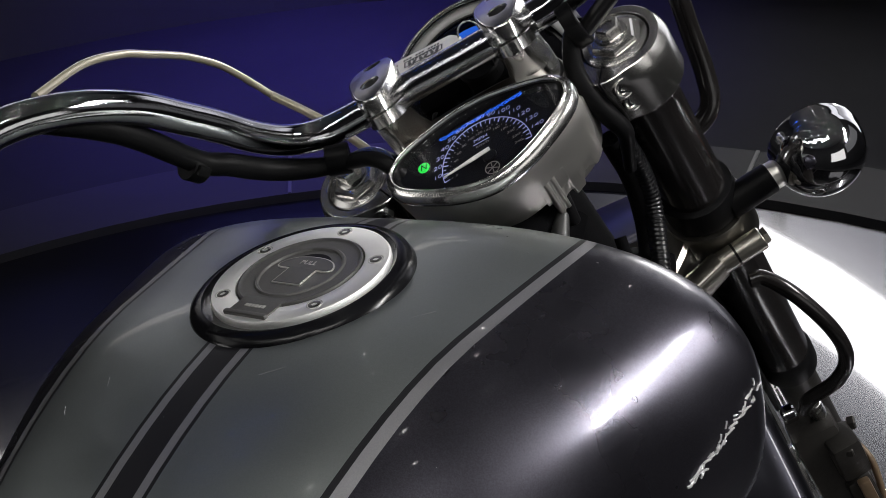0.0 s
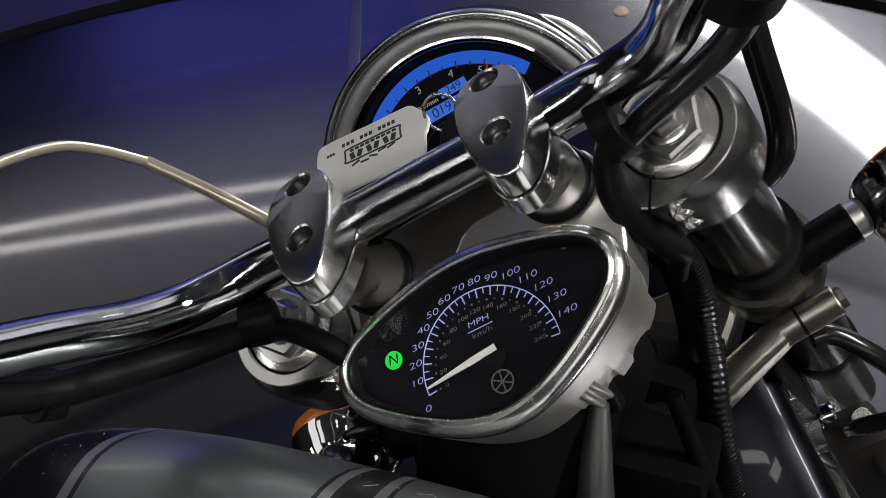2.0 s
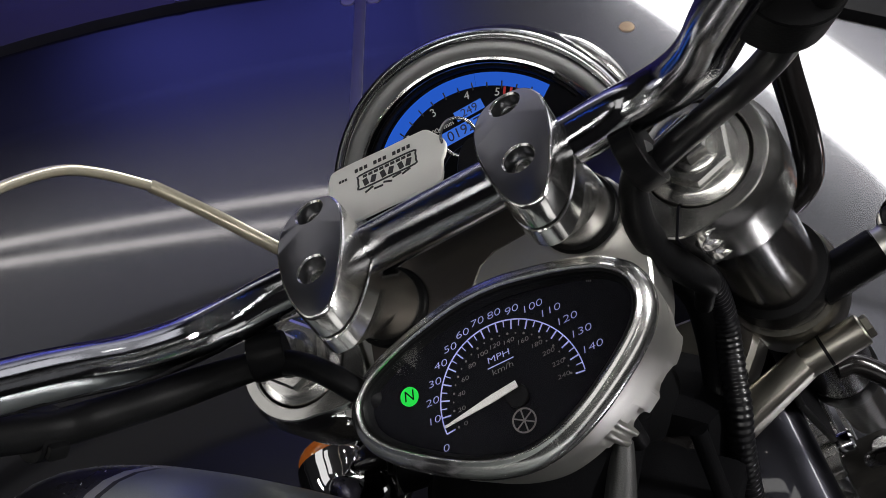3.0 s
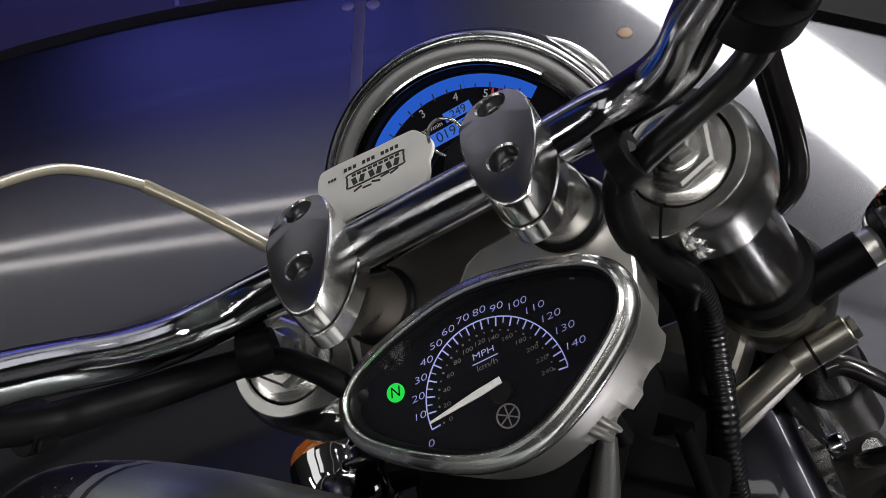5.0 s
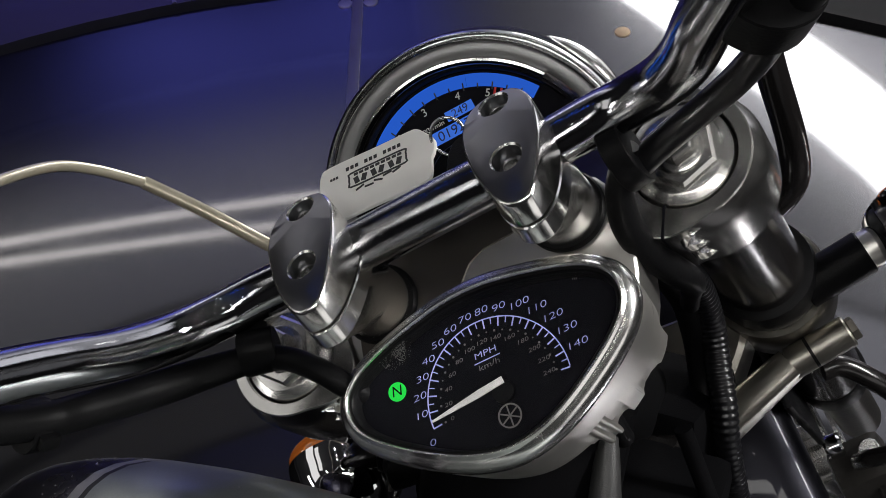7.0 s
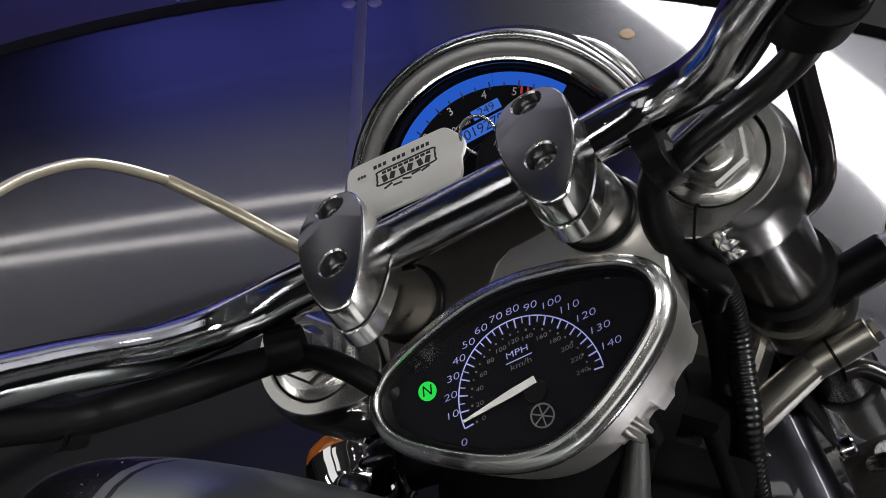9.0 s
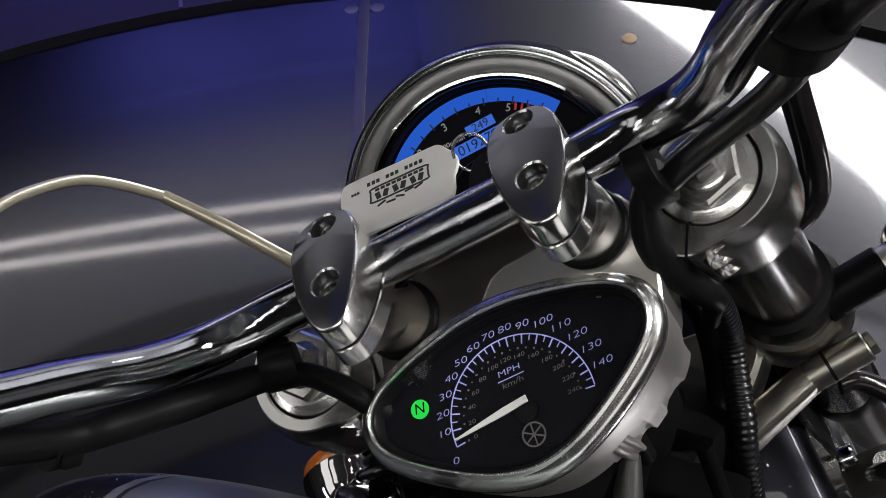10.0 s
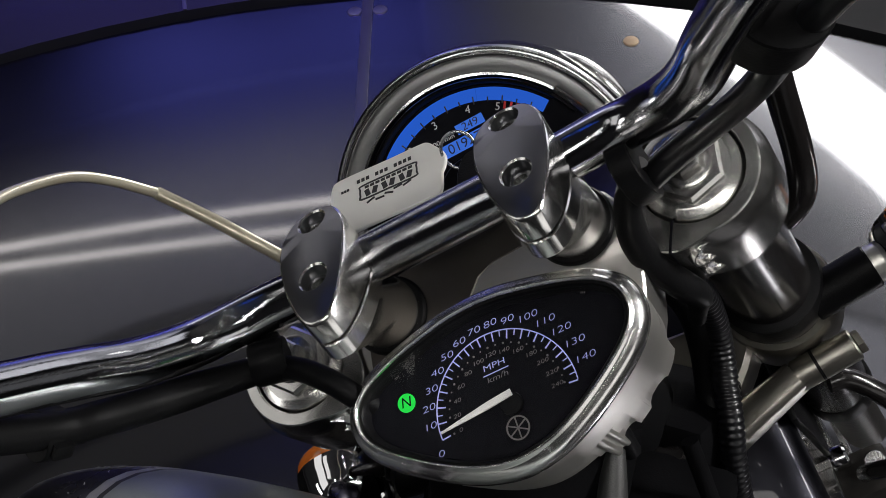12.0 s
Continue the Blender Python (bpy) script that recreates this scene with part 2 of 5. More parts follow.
M_CEIL = material("dark_grey_ceiling_paint", (0.035, 0.035, 0.037), 0.7, vary=0.2, scale=2)
M_HOUSING = material("black_lamp_housing", (0.02, 0.02, 0.02), 0.5, vary=0.2)
M_LED = glow("white_led", (1.0, 0.97, 0.94), 185.0)
M_CEILFILL = glow("ceiling_fill_panel", (1.0, 0.98, 0.95), 11.5)
M_DIMFILL = glow("dim_white_fill_panel", (1.0, 0.98, 0.96), 0.9)
M_BLUELED = glow("blue_led_strip", (0.03, 0.16, 1.0), 10.0)
M_STRIP = glow("white_led_strip", (1.0, 0.95, 0.89), 6.0)
M_SOFTFILL = glow("dim_white_fill", (1.0, 0.97, 0.97), 0.10)
M_LEFTFILL = glow("narrow_white_fill", (1.0, 0.98, 0.96), 7.0)
M_FAINTFILL = glow("faint_lavender_fill", (0.88, 0.88, 1.0), 0.8, (-0.05, 0.95), "X")
M_SIDEFILL = glow("side_fill", (0.95, 0.96, 1.0), 0.12)
M_GREYFILL = glow("very_dim_grey_fill", (0.93, 0.93, 1.0), 0.36, (1.06, 1.50))
M_HIGHFILL = glow("high_lavender_fill", (0.93, 0.93, 1.0), 1.0)
M_LAVENDERFILL = glow("dim_lavender_fill", (0.93, 0.93, 1.0), 1.4, (1.70, 0.95, 0.30))
M_PANELLIGHT = glow("white_light_panel", (1.0, 0.98, 0.96), 15.5)


M_GLASS = bpy.data.materials.new("clear_instrument_glass")
M_GLASS.use_nodes = True
_b = M_GLASS.node_tree.nodes["Principled BSDF"]
_b.inputs["Base Color"].default_value = (0.97, 0.97, 0.98, 1)
_b.inputs["Roughness"].default_value, _b.inputs["Transmission Weight"].default_value, _b.inputs["IOR"].default_value = 0.0, 1.0, 1.33


# ---- mesh helpers ----
def mesh_object(name, bm, mats, smooth=True, angle=38.0):
    me = bpy.data.meshes.new(name)
    bmesh.ops.recalc_face_normals(bm, faces=bm.faces)
    if smooth:
        for fc in bm.faces:
            fc.smooth = True
        for ed in bm.edges:
            if len(ed.link_faces) == 2 and ed.calc_face_angle(0.0) > radians(angle):
                ed.smooth = False
    bm.to_mesh(me)
    bm.free()
    for m in (mats if isinstance(mats, (list, tuple)) else [mats]):
        me.materials.append(m)
    return new(name, me)


def part(name, bm, mat, parent, label="", basis=None, smooth=True, angle=38.0):
    """One mesh object under a thing (basis: its frame in the thing) or under a part (same frame)."""
    ob = mesh_object(name, bm, mat, smooth, angle)
    ob.parent = parent
    if basis is not None:
        ob.matrix_basis = basis
    return tagged(ob, label)


def setting(name, bm, mat, label, category="", smooth=False):
    return tagged(mesh_object(name, bm, mat, smooth), label, category or name, "", "structure")


def loft(bm, rings, close_start=False, close_end=False, cyclic=True, mat=0):
    rows = [[bm.verts.new(p) for p in ring] for ring in rings]
    n = len(rows[0])
    for a, b in zip(rows, rows[1:]):
        for i in range(n if cyclic else n - 1):
            j = (i + 1) % n
            bm.faces.new((a[i], a[j], b[j], b[i])).material_index = mat
    if close_start:
        bm.faces.new(rows[0][::-1]).material_index = mat
    if close_end:
        bm.faces.new(rows[-1]).material_index = mat
    return rows


def circle(r, n=32, z=0.0, cx=0.0, cy=0.0, start=0.0):
    return [Vector((cx + r * math.cos(start + 2 * math.pi * i / n), cy + r * math.sin(start + 2 * math.pi * i / n), z)) for i in range(n)]


def axis_frame(a, b):
    """A matrix that takes +z along the way from a to b, with its origin in a."""
    d = Vector(b) - Vector(a)
    return Matrix.Translation(a) @ d.to_track_quat("Z", "Y").to_matrix().to_4x4()


def turned(bm, profile, m=None, n=40, mat=0, close=True):
    """A body of revolution about z from rows of (radius, height)."""
    m = m or Matrix.Identity(4)
    rings = [[m @ p for p in circle(max(r, 1e-5), n, z)] for r, z in profile]
    loft(bm, rings, close, close, mat=mat)


def rod(bm, a, b, r, n=24, bevel=0.0006, mat=0):
    """A cylinder from a to b with small chamfers."""
    L = (Vector(b) - Vector(a)).length
    e = min(bevel, L / 3, r / 3)
    turned(bm, [(r - e, 0), (r, e), (r, L - e), (r - e, L)], axis_frame(a, b), n, mat)


def smooth_path(points, steps=8):
    """Catmull-Rom through the points."""
    p = [Vector(q) for q in points]
    p = [p[0] * 2 - p[1]] + p + [p[-1] * 2 - p[-2]]
    out = []
    for i in range(1, len(p) - 2):
        for k in range(steps):
            t = k / steps
            out.append(0.5 * ((2 * p[i]) + (p[i + 1] - p[i - 1]) * t + (2 * p[i - 1] - 5 * p[i] + 4 * p[i + 1] - p[i + 2]) * t * t + (3 * p[i] - p[i - 1] - 3 * p[i + 1] + p[i + 2]) * t ** 3))
    out.append(p[-2])
    return out


def tube(bm, points, r, n=16, steps=8, mat=0, ridges=0, ridge=0.0):
    """A hose or bar along a smooth path. ridges: number of ribs along it."""
    path = smooth_path(points, steps)
    if ridges:
        total = [0.0]
        for a, b in zip(path, path[1:]):
            total.append(total[-1] + (b - a).length)
        fine, k = [], 0
        for i in range(ridges * 4 + 1):
            s = total[-1] * i / (ridges * 4)
            while k < len(path) - 2 and total[k + 1] < s:
                k += 1
            fine.append(path[k].lerp(path[k + 1], (s - total[k]) / max(1e-9, total[k + 1] - total[k])))
        path = fine
    up = Vector((0.13, 0.31, 0.94))
    rings = []
    for i, p in enumerate(path):
        d = (path[min(i + 1, len(path) - 1)] - path[max(i - 1, 0)]).normalized()
        u = up - d * up.dot(d)
        if u.length < 1e-3:
            u = d.orthogonal()
        u.normalize()
        up = u
        w = d.cross(u)
        rr = (r(i / (len(path) - 1)) if callable(r) else r) + (ridge if ridges and i % 4 in (1, 2) else 0.0)
        rings.append([p + (u * math.cos(2 * math.pi * k / n) + w * math.sin(2 * math.pi * k / n)) * rr for k in range(n)])
    loft(bm, rings, True, True, mat=mat)


def box(bm, size, m=None, bevel=0.0, mat=0):
    m = m or Matrix.Identity(4)
    made = bmesh.ops.create_cube(bm, size=1.0, matrix=m @ Matrix.Diagonal((*size, 1)))
    faces = list({f for v in made["verts"] for f in v.link_faces})
    for fc in faces:
        fc.material_index = mat
    if bevel > 0:
        edges = list({e for v in made["verts"] for e in v.link_edges})
        bmesh.ops.bevel(bm, geom=edges, offset=bevel, segments=2, affect="EDGES", profile=0.6, material=-1)


def plate(bm, outline, z0, z1, bevel=0.0, m=None, mat=0):
    """A flat plate with the given outline (x, y), from z0 up to z1, its edges chamfered."""
    m = m or Matrix.Identity(4)
    c = Vector((sum(p[0] for p in outline) / len(outline), sum(p[1] for p in outline) / len(outline)))

    def ring(inset, z):
        out = []
        for x, y in outline:
            d = Vector((x, y)) - c
            k = max(0.0, 1 - inset / max(d.length, 1e-6))
            out.append(m @ Vector((c.x + d.x * k, c.y + d.y * k, z)))
        return out
    rings = [ring(bevel, z0), ring(0, z0 + bevel), ring(0, z1 - bevel), ring(bevel, z1)] if bevel > 0 else [ring(0, z0), ring(0, z1)]
    loft(bm, rings, True, True, mat=mat)


def closed_curve(points, steps=6):
    """A closed smooth outline through (x, y) points."""
    p = [Vector((*q, 0)) for q in points]
    n, out = len(p), []
    for i in range(n):
        a, b, c, d = p[i - 1], p[i], p[(i + 1) % n], p[(i + 2) % n]
        for k in range(steps):
            t = k / steps
            q = 0.5 * ((2 * b) + (c - a) * t + (2 * a - 5 * b + 4 * c - d) * t * t + (3 * b - a - 3 * c + d) * t ** 3)
            out.append((q.x, q.y))
    return out


def offset(outline, d):
    """Moves a closed outline outwards by d."""
    n, out = len(outline), []
    area = sum(outline[i - 1][0] * outline[i][1] - outline[i][0] * outline[i - 1][1] for i in range(n))
    s = 1 if area > 0 else -1
    for i in range(n):
        t = Vector(outline[(i + 1) % n]) - Vector(outline[i - 1])
        t.normalize()
        out.append((outline[i][0] + s * t.y * d, outline[i][1] - s * t.x * d))
    return out


def lettering(text, size, m, depth=0.0002, shear=0.0, widen=1.0, thin=0.0):
    """A bmesh of the words, flat in the frame m, centred on its origin."""
    cu = bpy.data.curves.new("words", "FONT")
    cu.body, cu.size, cu.align_x, cu.align_y, cu.shear, cu.extrude, cu.offset = text, size, "CENTER", "CENTER", shear, depth, thin
    ob = new("words", cu)
    me = bpy.data.meshes.new_from_object(ob.evaluated_get(bpy.context.evaluated_depsgraph_get()))
    bm = bmesh.new()
    bm.from_mesh(me)
    bmesh.ops.transform(bm, matrix=m @ Matrix.Diagonal((widen, 1, 1, 1)), verts=bm.verts)
    bpy.data.objects.remove(ob)
    bpy.data.curves.remove(cu)
    bpy.data.meshes.remove(me)
    return bm

# ---- the round booth: turntable, floor, wall, ceiling ----
CX, CY, R_DISC, R_WALL, H_WALL = -0.15, -0.14, 1.85, 3.0, 3.0


def around(az, r, z):
    """A place by its bearing from straight ahead (clockwise, degrees) about the turntable's middle."""
    return Vector((CX + r * math.sin(radians(az)), CY + r * math.cos(radians(az)), z))


def sector(bm, r0, r1, a0, a1, z0, z1, steps):
    rings = []
    for i in range(steps + 1):
        a = a0 + (a1 - a0) * i / steps
        rings.append([around(a, r0, z0), around(a, r1, z0), around(a, r1, z1), around(a, r0, z1)])
    loft(bm, rings, True, True)


JOINT_AZ = 4.15
bm = bmesh.new()
turned(bm, [(R_DISC - 0.01, -0.05), (R_DISC - 0.01, -0.006)], Matrix.Translation((CX, CY, 0)), 96)
table = setting("turntable", bm, M_HOUSING, "round grey sheet-metal turntable with radial joint strips", "turntable")
for k in range(4):
    bm = bmesh.new()
    sector(bm, 0.0, R_DISC, JOINT_AZ + 90 * k, JOINT_AZ + 90 * (k + 1), -0.006, 0.0, 30)
    bmesh.ops.remove_doubles(bm, verts=bm.verts, dist=1e-5)
    part("panel", bm, M_FLOOR, table, smooth=False)
for k in range(4):
    bm = bmesh.new()
    box(bm, (0.020, R_DISC - 0.3, 0.003), Matrix.Translation((CX, CY, 0.0025)) @ pose(0, 0, 0, 0, 0, -(JOINT_AZ + 90 * k)) @ Matrix.Translation((0, (R_DISC + 0.3) / 2 - 0.002, 0)), 0.0008)
    part("joint_strip", bm, M_JOINT, table, "dull metal joint strip")
for k in range(4):
    for d_az, r in ((-0.75, 1.81), (0.75, 1.81), (15.8, 1.737)):
        bm = bmesh.new()
        turned(bm, [(0.014, 0.0), (0.013, 0.002), (0.007, 0.003)], Matrix.Translation(around(JOINT_AZ + 90 * k + d_az, r, 0.0)), 20)
        part("screw_cover", bm, M_JOINT if r > 1.8 else M_BRASS, table)
bm = bmesh.new()
sector(bm, R_DISC + 0.012, R_DISC + 0.21, 0, 360, -0.02, 0.014, 96)
ring = setting("pavement", bm, M_RING, "grey painted floor ring round the turntable", "floor")
for k in range(12):
    bm = bmesh.new()
    p = around(23.5 + 30 * k, R_DISC + 0.11, 0.0155)
    box(bm, (0.008, 0.196, 0.003), Matrix.Translation(p) @ pose(0, 0, 0, 0, 0, -(23.5 + 30 * k)), 0.0005)
    part("seam", bm, M_HOUSING, ring)
    bm = bmesh.new()
    turned(bm, [(0.009, 0.0), (0.008, 0.002)], Matrix.Translation(around(22.0 + 30 * k, R_DISC + 0.1, 0.014)), 16)
    part("screw", bm, M_HOUSING, ring)
bm = bmesh.new()
sector(bm, R_DISC + 0.212, R_WALL + 0.05, 0, 360, -0.03, 0.008, 96)
setting("floor", bm, M_OUTER, "dark painted floor outside the turntable")
bm = bmesh.new()
sector(bm, R_WALL, R_WALL + 0.1, 0, 360, 0.008, H_WALL, 96)
setting("wall", bm, M_WALL, "curved grey wall washed with blue light", "wall")
bm = bmesh.new()
turned(bm, [(R_WALL + 0.1, 0), (R_WALL + 0.1, 0.1)], Matrix.Translation((CX, CY, H_WALL)), 96)
setting("ceiling", bm, M_CEIL, "flat dark grey ceiling over the booth", "ceiling")


def wall_strip(az0, az1, z, height, mat, label, category):
    """A curved fill panel added on the wall: a black channel with a glowing front."""
    steps = max(6, int(abs(az1 - az0) / 4))
    bm = bmesh.new()
    sector(bm, R_WALL - 0.03, R_WALL, az0 - 0.3, az1 + 0.3, z - height / 2 - 0.01, z + height / 2 + 0.01, steps)
    lamp = tagged(mesh_object("wall_light", bm, M_HOUSING, False), label, category, "lights on the wall")
    bm = bmesh.new()
    sector(bm, R_WALL - 0.036, R_WALL - 0.0305, az0, az1, z - height / 2, z + height / 2, steps)
    part("diffuser", bm, mat, lamp, "glowing diffuser", smooth=False)


def slanted_lamp(az0, z0, az1, z1, height, mat, label, category, bend=1.0):
    """A bright lamp that climbs along the wall from one bearing to another."""
    steps = 24
    parts = []
    for inner, outer, grow in ((R_WALL - 0.055, R_WALL - 0.038, 0.01), (R_WALL - 0.062, R_WALL - 0.0555, 0.0)):
        bm = bmesh.new()
        rings = []
        for i in range(steps + 1):
            t = i / steps
            az, z, h = az0 + (az1 - az0) * t, z1 + (z0 - z1) * (1 - t) ** bend, height / 2 * min(1.0, 0.15 + 3.2 * t) + grow
            rings.append([around(az, inner, z - h), around(az, outer, z - h), around(az, outer, z + h), around(az, inner, z + h)])
        loft(bm, rings, True, True)
        parts.append(bm)
    lamp = tagged(mesh_object("wall_light", parts[0], M_HOUSING, False), label, category, "lights on the wall")
    part("diffuser", parts[1], mat, lamp, "glowing diffuser", smooth=False)


climbing = "thin white strip lamp climbing along the wall"
slanted_lamp(-36, 1.175, 0, 1.625, 0.028, M_STRIP, climbing, "strip lamp", 2.0)
slanted_lamp(-36, 1.215, 0, 1.755, 0.028, M_STRIP, climbing, "strip lamp", 2.0)
# a bright panel that climbs and narrows along the wall: bearing, lower and upper edge
WEDGE = ((15.5, 0.71, 0.80), (20.5, 0.72, 0.99), (25.5, 0.84, 1.15), (31.5, 1.02, 1.36), (34.7, 1.18, 1.50), (38.5, 1.36, 1.64))
parts = []
for inner, outer, grow in ((R_WALL - 0.055, R_WALL - 0.038, 0.01), (R_WALL - 0.062, R_WALL - 0.0555, 0.0)):
    bm = bmesh.new()
    rings = []
    for (az0, lo0, up0), (az1, lo1, up1) in zip(WEDGE, WEDGE[1:]):
        for k in range(7 if az1 == WEDGE[-1][0] else 6):
            t = k / 6
            az, lo, up = az0 + (az1 - az0) * t, lo0 + (lo1 - lo0) * t - grow, up0 + (up1 - up0) * t + grow
            rings.append([around(az, inner, lo), around(az, outer, lo), around(az, outer, up), around(az, inner, up)])
    loft(bm, rings, True, True)
    parts.append(bm)
wedge = tagged(mesh_object("wall_light", parts[0], M_HOUSING, False), "slanting bright white fill panel added on the wall", "light panel", "lights on the wall")
part("diffuser", parts[1], M_PANELLIGHT, wedge, "glowing diffuser", smooth=False)
# fill panels added ahead; their reflections grey the turntable sheet
wall_strip(-34, 10, 2.76, 0.34, M_SOFTFILL, "wide dim white fill panel added high on the wall", "light panel")
wall_strip(-35, 3.6, 1.55, 0.94, M_GREYFILL, "very dim grey fill panel added on the wall", "light panel")
wall_strip(-35, 3.6, 2.26, 0.42, M_SOFTFILL, "very dim white fill panel added on the wall", "light panel")
# unseen fill panels, added left, rear right and beside to brighten the metal
wall_strip(-104, -84, 1.08, 0.24, M_LEFTFILL, "white fill panel added on the wall", "light panel")
wall_strip(-104, -66, 2.10, 1.1, M_DIMFILL, "tall dim white fill panel added on the wall", "light panel")
wall_strip(116, 152, 1.30, 1.1, M_DIMFILL, "tall dim white fill panel added on the wall", "light panel")
wall_strip(62, 110, 1.65, 0.9, M_SIDEFILL, "tall dim white fill panel added on the wall", "light panel")
# added panels that imitate the soft lavender glow round the floor's bright streak
wall_strip(4.6, 21.4, 1.30, 1.5, M_FAINTFILL, "tall faint lavender fill panel added on the wall", "light panel")
wall_strip(22.3, 52, 1.29, 1.38, M_LAVENDERFILL, "tall dim lavender fill panel added on the wall", "light panel")
wall_strip(26, 52, 2.38, 0.66, M_HIGHFILL, "dim lavender fill panel added high on the wall", "light panel")

# one large softbox lights that side of the turntable
bm = bmesh.new()
toward = (Vector((2.48, -0.10, 2.38)) - Vector((0.25, 0.05, 0.80))).normalized()
along = Vector((-0.20, 1.0, 0.44))
along = (along - toward * along.dot(toward)).normalized()
SOFT = Matrix((along, toward.cross(along), toward)).transposed().to_4x4()
SOFT.translation = (2.48, -0.10, 2.38)
box(bm, (1.38, 0.22, 0.12), SOFT @ Matrix.Translation((0, 0, 0.09)), 0.01)
softbox = tagged(mesh_object("softbox", bm, M_HOUSING), "long black strip softbox slanting from a ceiling rod", "studio lamp")
bm = bmesh.new()
rod(bm, (2.58, -0.11, 2.45), (2.58, -0.11, 3.0), 0.012, 16)
part("rod", bm, M_HOUSING, softbox)
lamp = bpy.data.lights.new("softbox_light", "AREA")
lamp.shape, lamp.size, lamp.size_y, lamp.energy, lamp.color, lamp.spread = "RECTANGLE", 1.30, 0.16, 22.5, (1.0, 0.98, 0.96), radians(95)
new("softbox_light", lamp).matrix_world = SOFT

for az, watts in ((-24, 4.0), (-10, 41.0), (1, 41.0)):
    lamp = bpy.data.lights.new("blue_wash", "AREA")
    lamp.shape, lamp.size, lamp.size_y, lamp.color, lamp.energy = "RECTANGLE", 0.45, 0.12, (0.18, 0.20, 1.0), watts
    lamp.spread = radians(78)
    ob = new("blue_wash", lamp)
    ob.matrix_world = look(around(az, R_WALL - 0.42, 0.60), around(az, R_WALL, 1.16))

bulb_places = [(az, r) for r, n in ((0.55, 5), (1.15, 9), (1.8, 13), (2.5, 16)) for az in [((360.0 / n) * k + 40 * r + 180) % 360 - 180 for k in range(n)] if not (r > 1.0 and -105 < az < -18)]
bm = bmesh.new()
turned(bm, [(0.04, 0.0), (0.04, -0.02), (0.022, -0.022), (0.016, -0.01)], None, 24)
down = tagged(mesh_object("downlight", bm, M_HOUSING), "small round recessed white ceiling spotlight", "ceiling light", "ceiling spotlights")
bm = bmesh.new()
turned(bm, [(0.0115, -0.012), (0.009, -0.017)], None, 16)
part("lens", bm, M_LED, down, "glowing white lens")
down.matrix_basis = Matrix.Translation(around(*bulb_places[0], H_WALL))
for az, r in bulb_places[1:]:
    copy_thing(down, Matrix.Translation(around(az, r, H_WALL)))

# slim blue strip lamps in the ceiling, ahead and to the side
for start, end in (((-2.00, 1.24), (-1.36, 1.15)), ((-1.72, 1.56), (-1.16, 1.48))):
    blue_a, blue_b = Vector((*start, H_WALL - 0.02)), Vector((*end, H_WALL - 0.02))
    bm = bmesh.new()
    rod(bm, blue_a, blue_b, 0.018, 20, 0.004)
    blue_strip = tagged(mesh_object("blue_strip_lamp", bm, M_HOUSING), "slim strip lamp on the ceiling glowing blue", "strip lamp", "blue strip lamps")
    bm = bmesh.new()
    low = Vector((0, 0, -0.019))
    rod(bm, blue_a.lerp(blue_b, 0.02) + low, blue_a.lerp(blue_b, 0.98) + low, 0.0045, 16, 0.001)
    part("tube", bm, M_BLUELED, blue_strip, "glowing blue tube")
# added bare blue lamp, away from the strips, that tints the floor ahead
lamp = bpy.data.lights.new("blue_floor_fill", "AREA")
lamp.shape, lamp.size, lamp.size_y, lamp.color, lamp.energy, lamp.spread = "RECTANGLE", 0.5, 0.06, (0.15, 0.10, 1.0), 27.0, radians(42)
new("blue_floor_fill", lamp).matrix_world = look(around(0, 1.75, H_WALL - 0.06), around(-4, 2.55, 0.0))

# added ceiling fill panels behind and beside, brightening metal: bearing, distance, length, depth
for az, r, wide, deep in ((150, 1.3, 0.96, 0.26), (180, 1.0, 0.96, 0.26), (212, 1.4, 0.96, 0.26), (-118, 1.8, 0.96, 0.14), (-83, 2.60, 1.16, 0.80)):
    dim = deep > 0.5
    bm = bmesh.new()
    m = Matrix.Translation(around(az, r, H_WALL)) @ pose(0, 0, 0, 0, 0, -az)
    box(bm, (wide, deep, 0.04), m @ Matrix.Translation((0, 0, -0.02)), 0.004)
    panel = tagged(mesh_object("ceiling_fill", bm, M_HOUSING), "broad dim white fill panel added on the ceiling" if dim else "long white fill panel in a black frame, added on the ceiling", "ceiling light", "ceiling light panels")
    bm = bmesh.new()
    box(bm, (wide - 0.06, deep - 0.06, 0.006), m @ Matrix.Translation((0, 0, -0.0435)))
    part("diffuser", bm, M_DIMFILL if dim else M_CEILFILL, panel, "glowing diffuser", smooth=False)

# ---- the motorcycle: leaning on its stand, steered to the left ----
BIKE = pose(0, 0, 0.9288, 0, -10, -31.95)
BASE = Matrix.Translation((0, 0.10, -0.93))
bike = tagged(new("motorcycle"), "grey and black cruiser motorcycle on its side stand, handlebar turned", "motorcycle")
bike.matrix_basis = BIKE @ BASE
TANK = BASE.inverted()
FRONT = TANK @ pose(0, 0, 0, 28) @ pose(0, 0, 0, 0, 0, 38) @ Matrix.Translation((0.104, 0.133, 0))


# -- fuel tank --
TANK_Y = (-0.35, -0.20, -0.05, 0.04, 0.13)
WIDTHS = np.polyfit(TANK_Y, (0.0905, 0.1401, 0.192, 0.2306, 0.2501), 3)
EDGES = np.polyfit(TANK_Y, (0.066, 0.1039, 0.1271, 0.1411, 0.1575), 3)
TANK_H, TANK_P, NOSE, NOSE_L = 0.106, 2.77, 0.0609, 0.0755
TANKBODY = TANK @ pose(-0.0055, 0, 0, -3.27, -0.36, 3.08)


def spine(y):
    """Height of the tank's top line."""
    return -0.009 - 1.047 * max(0.0, -0.0308 - y) ** 1.75


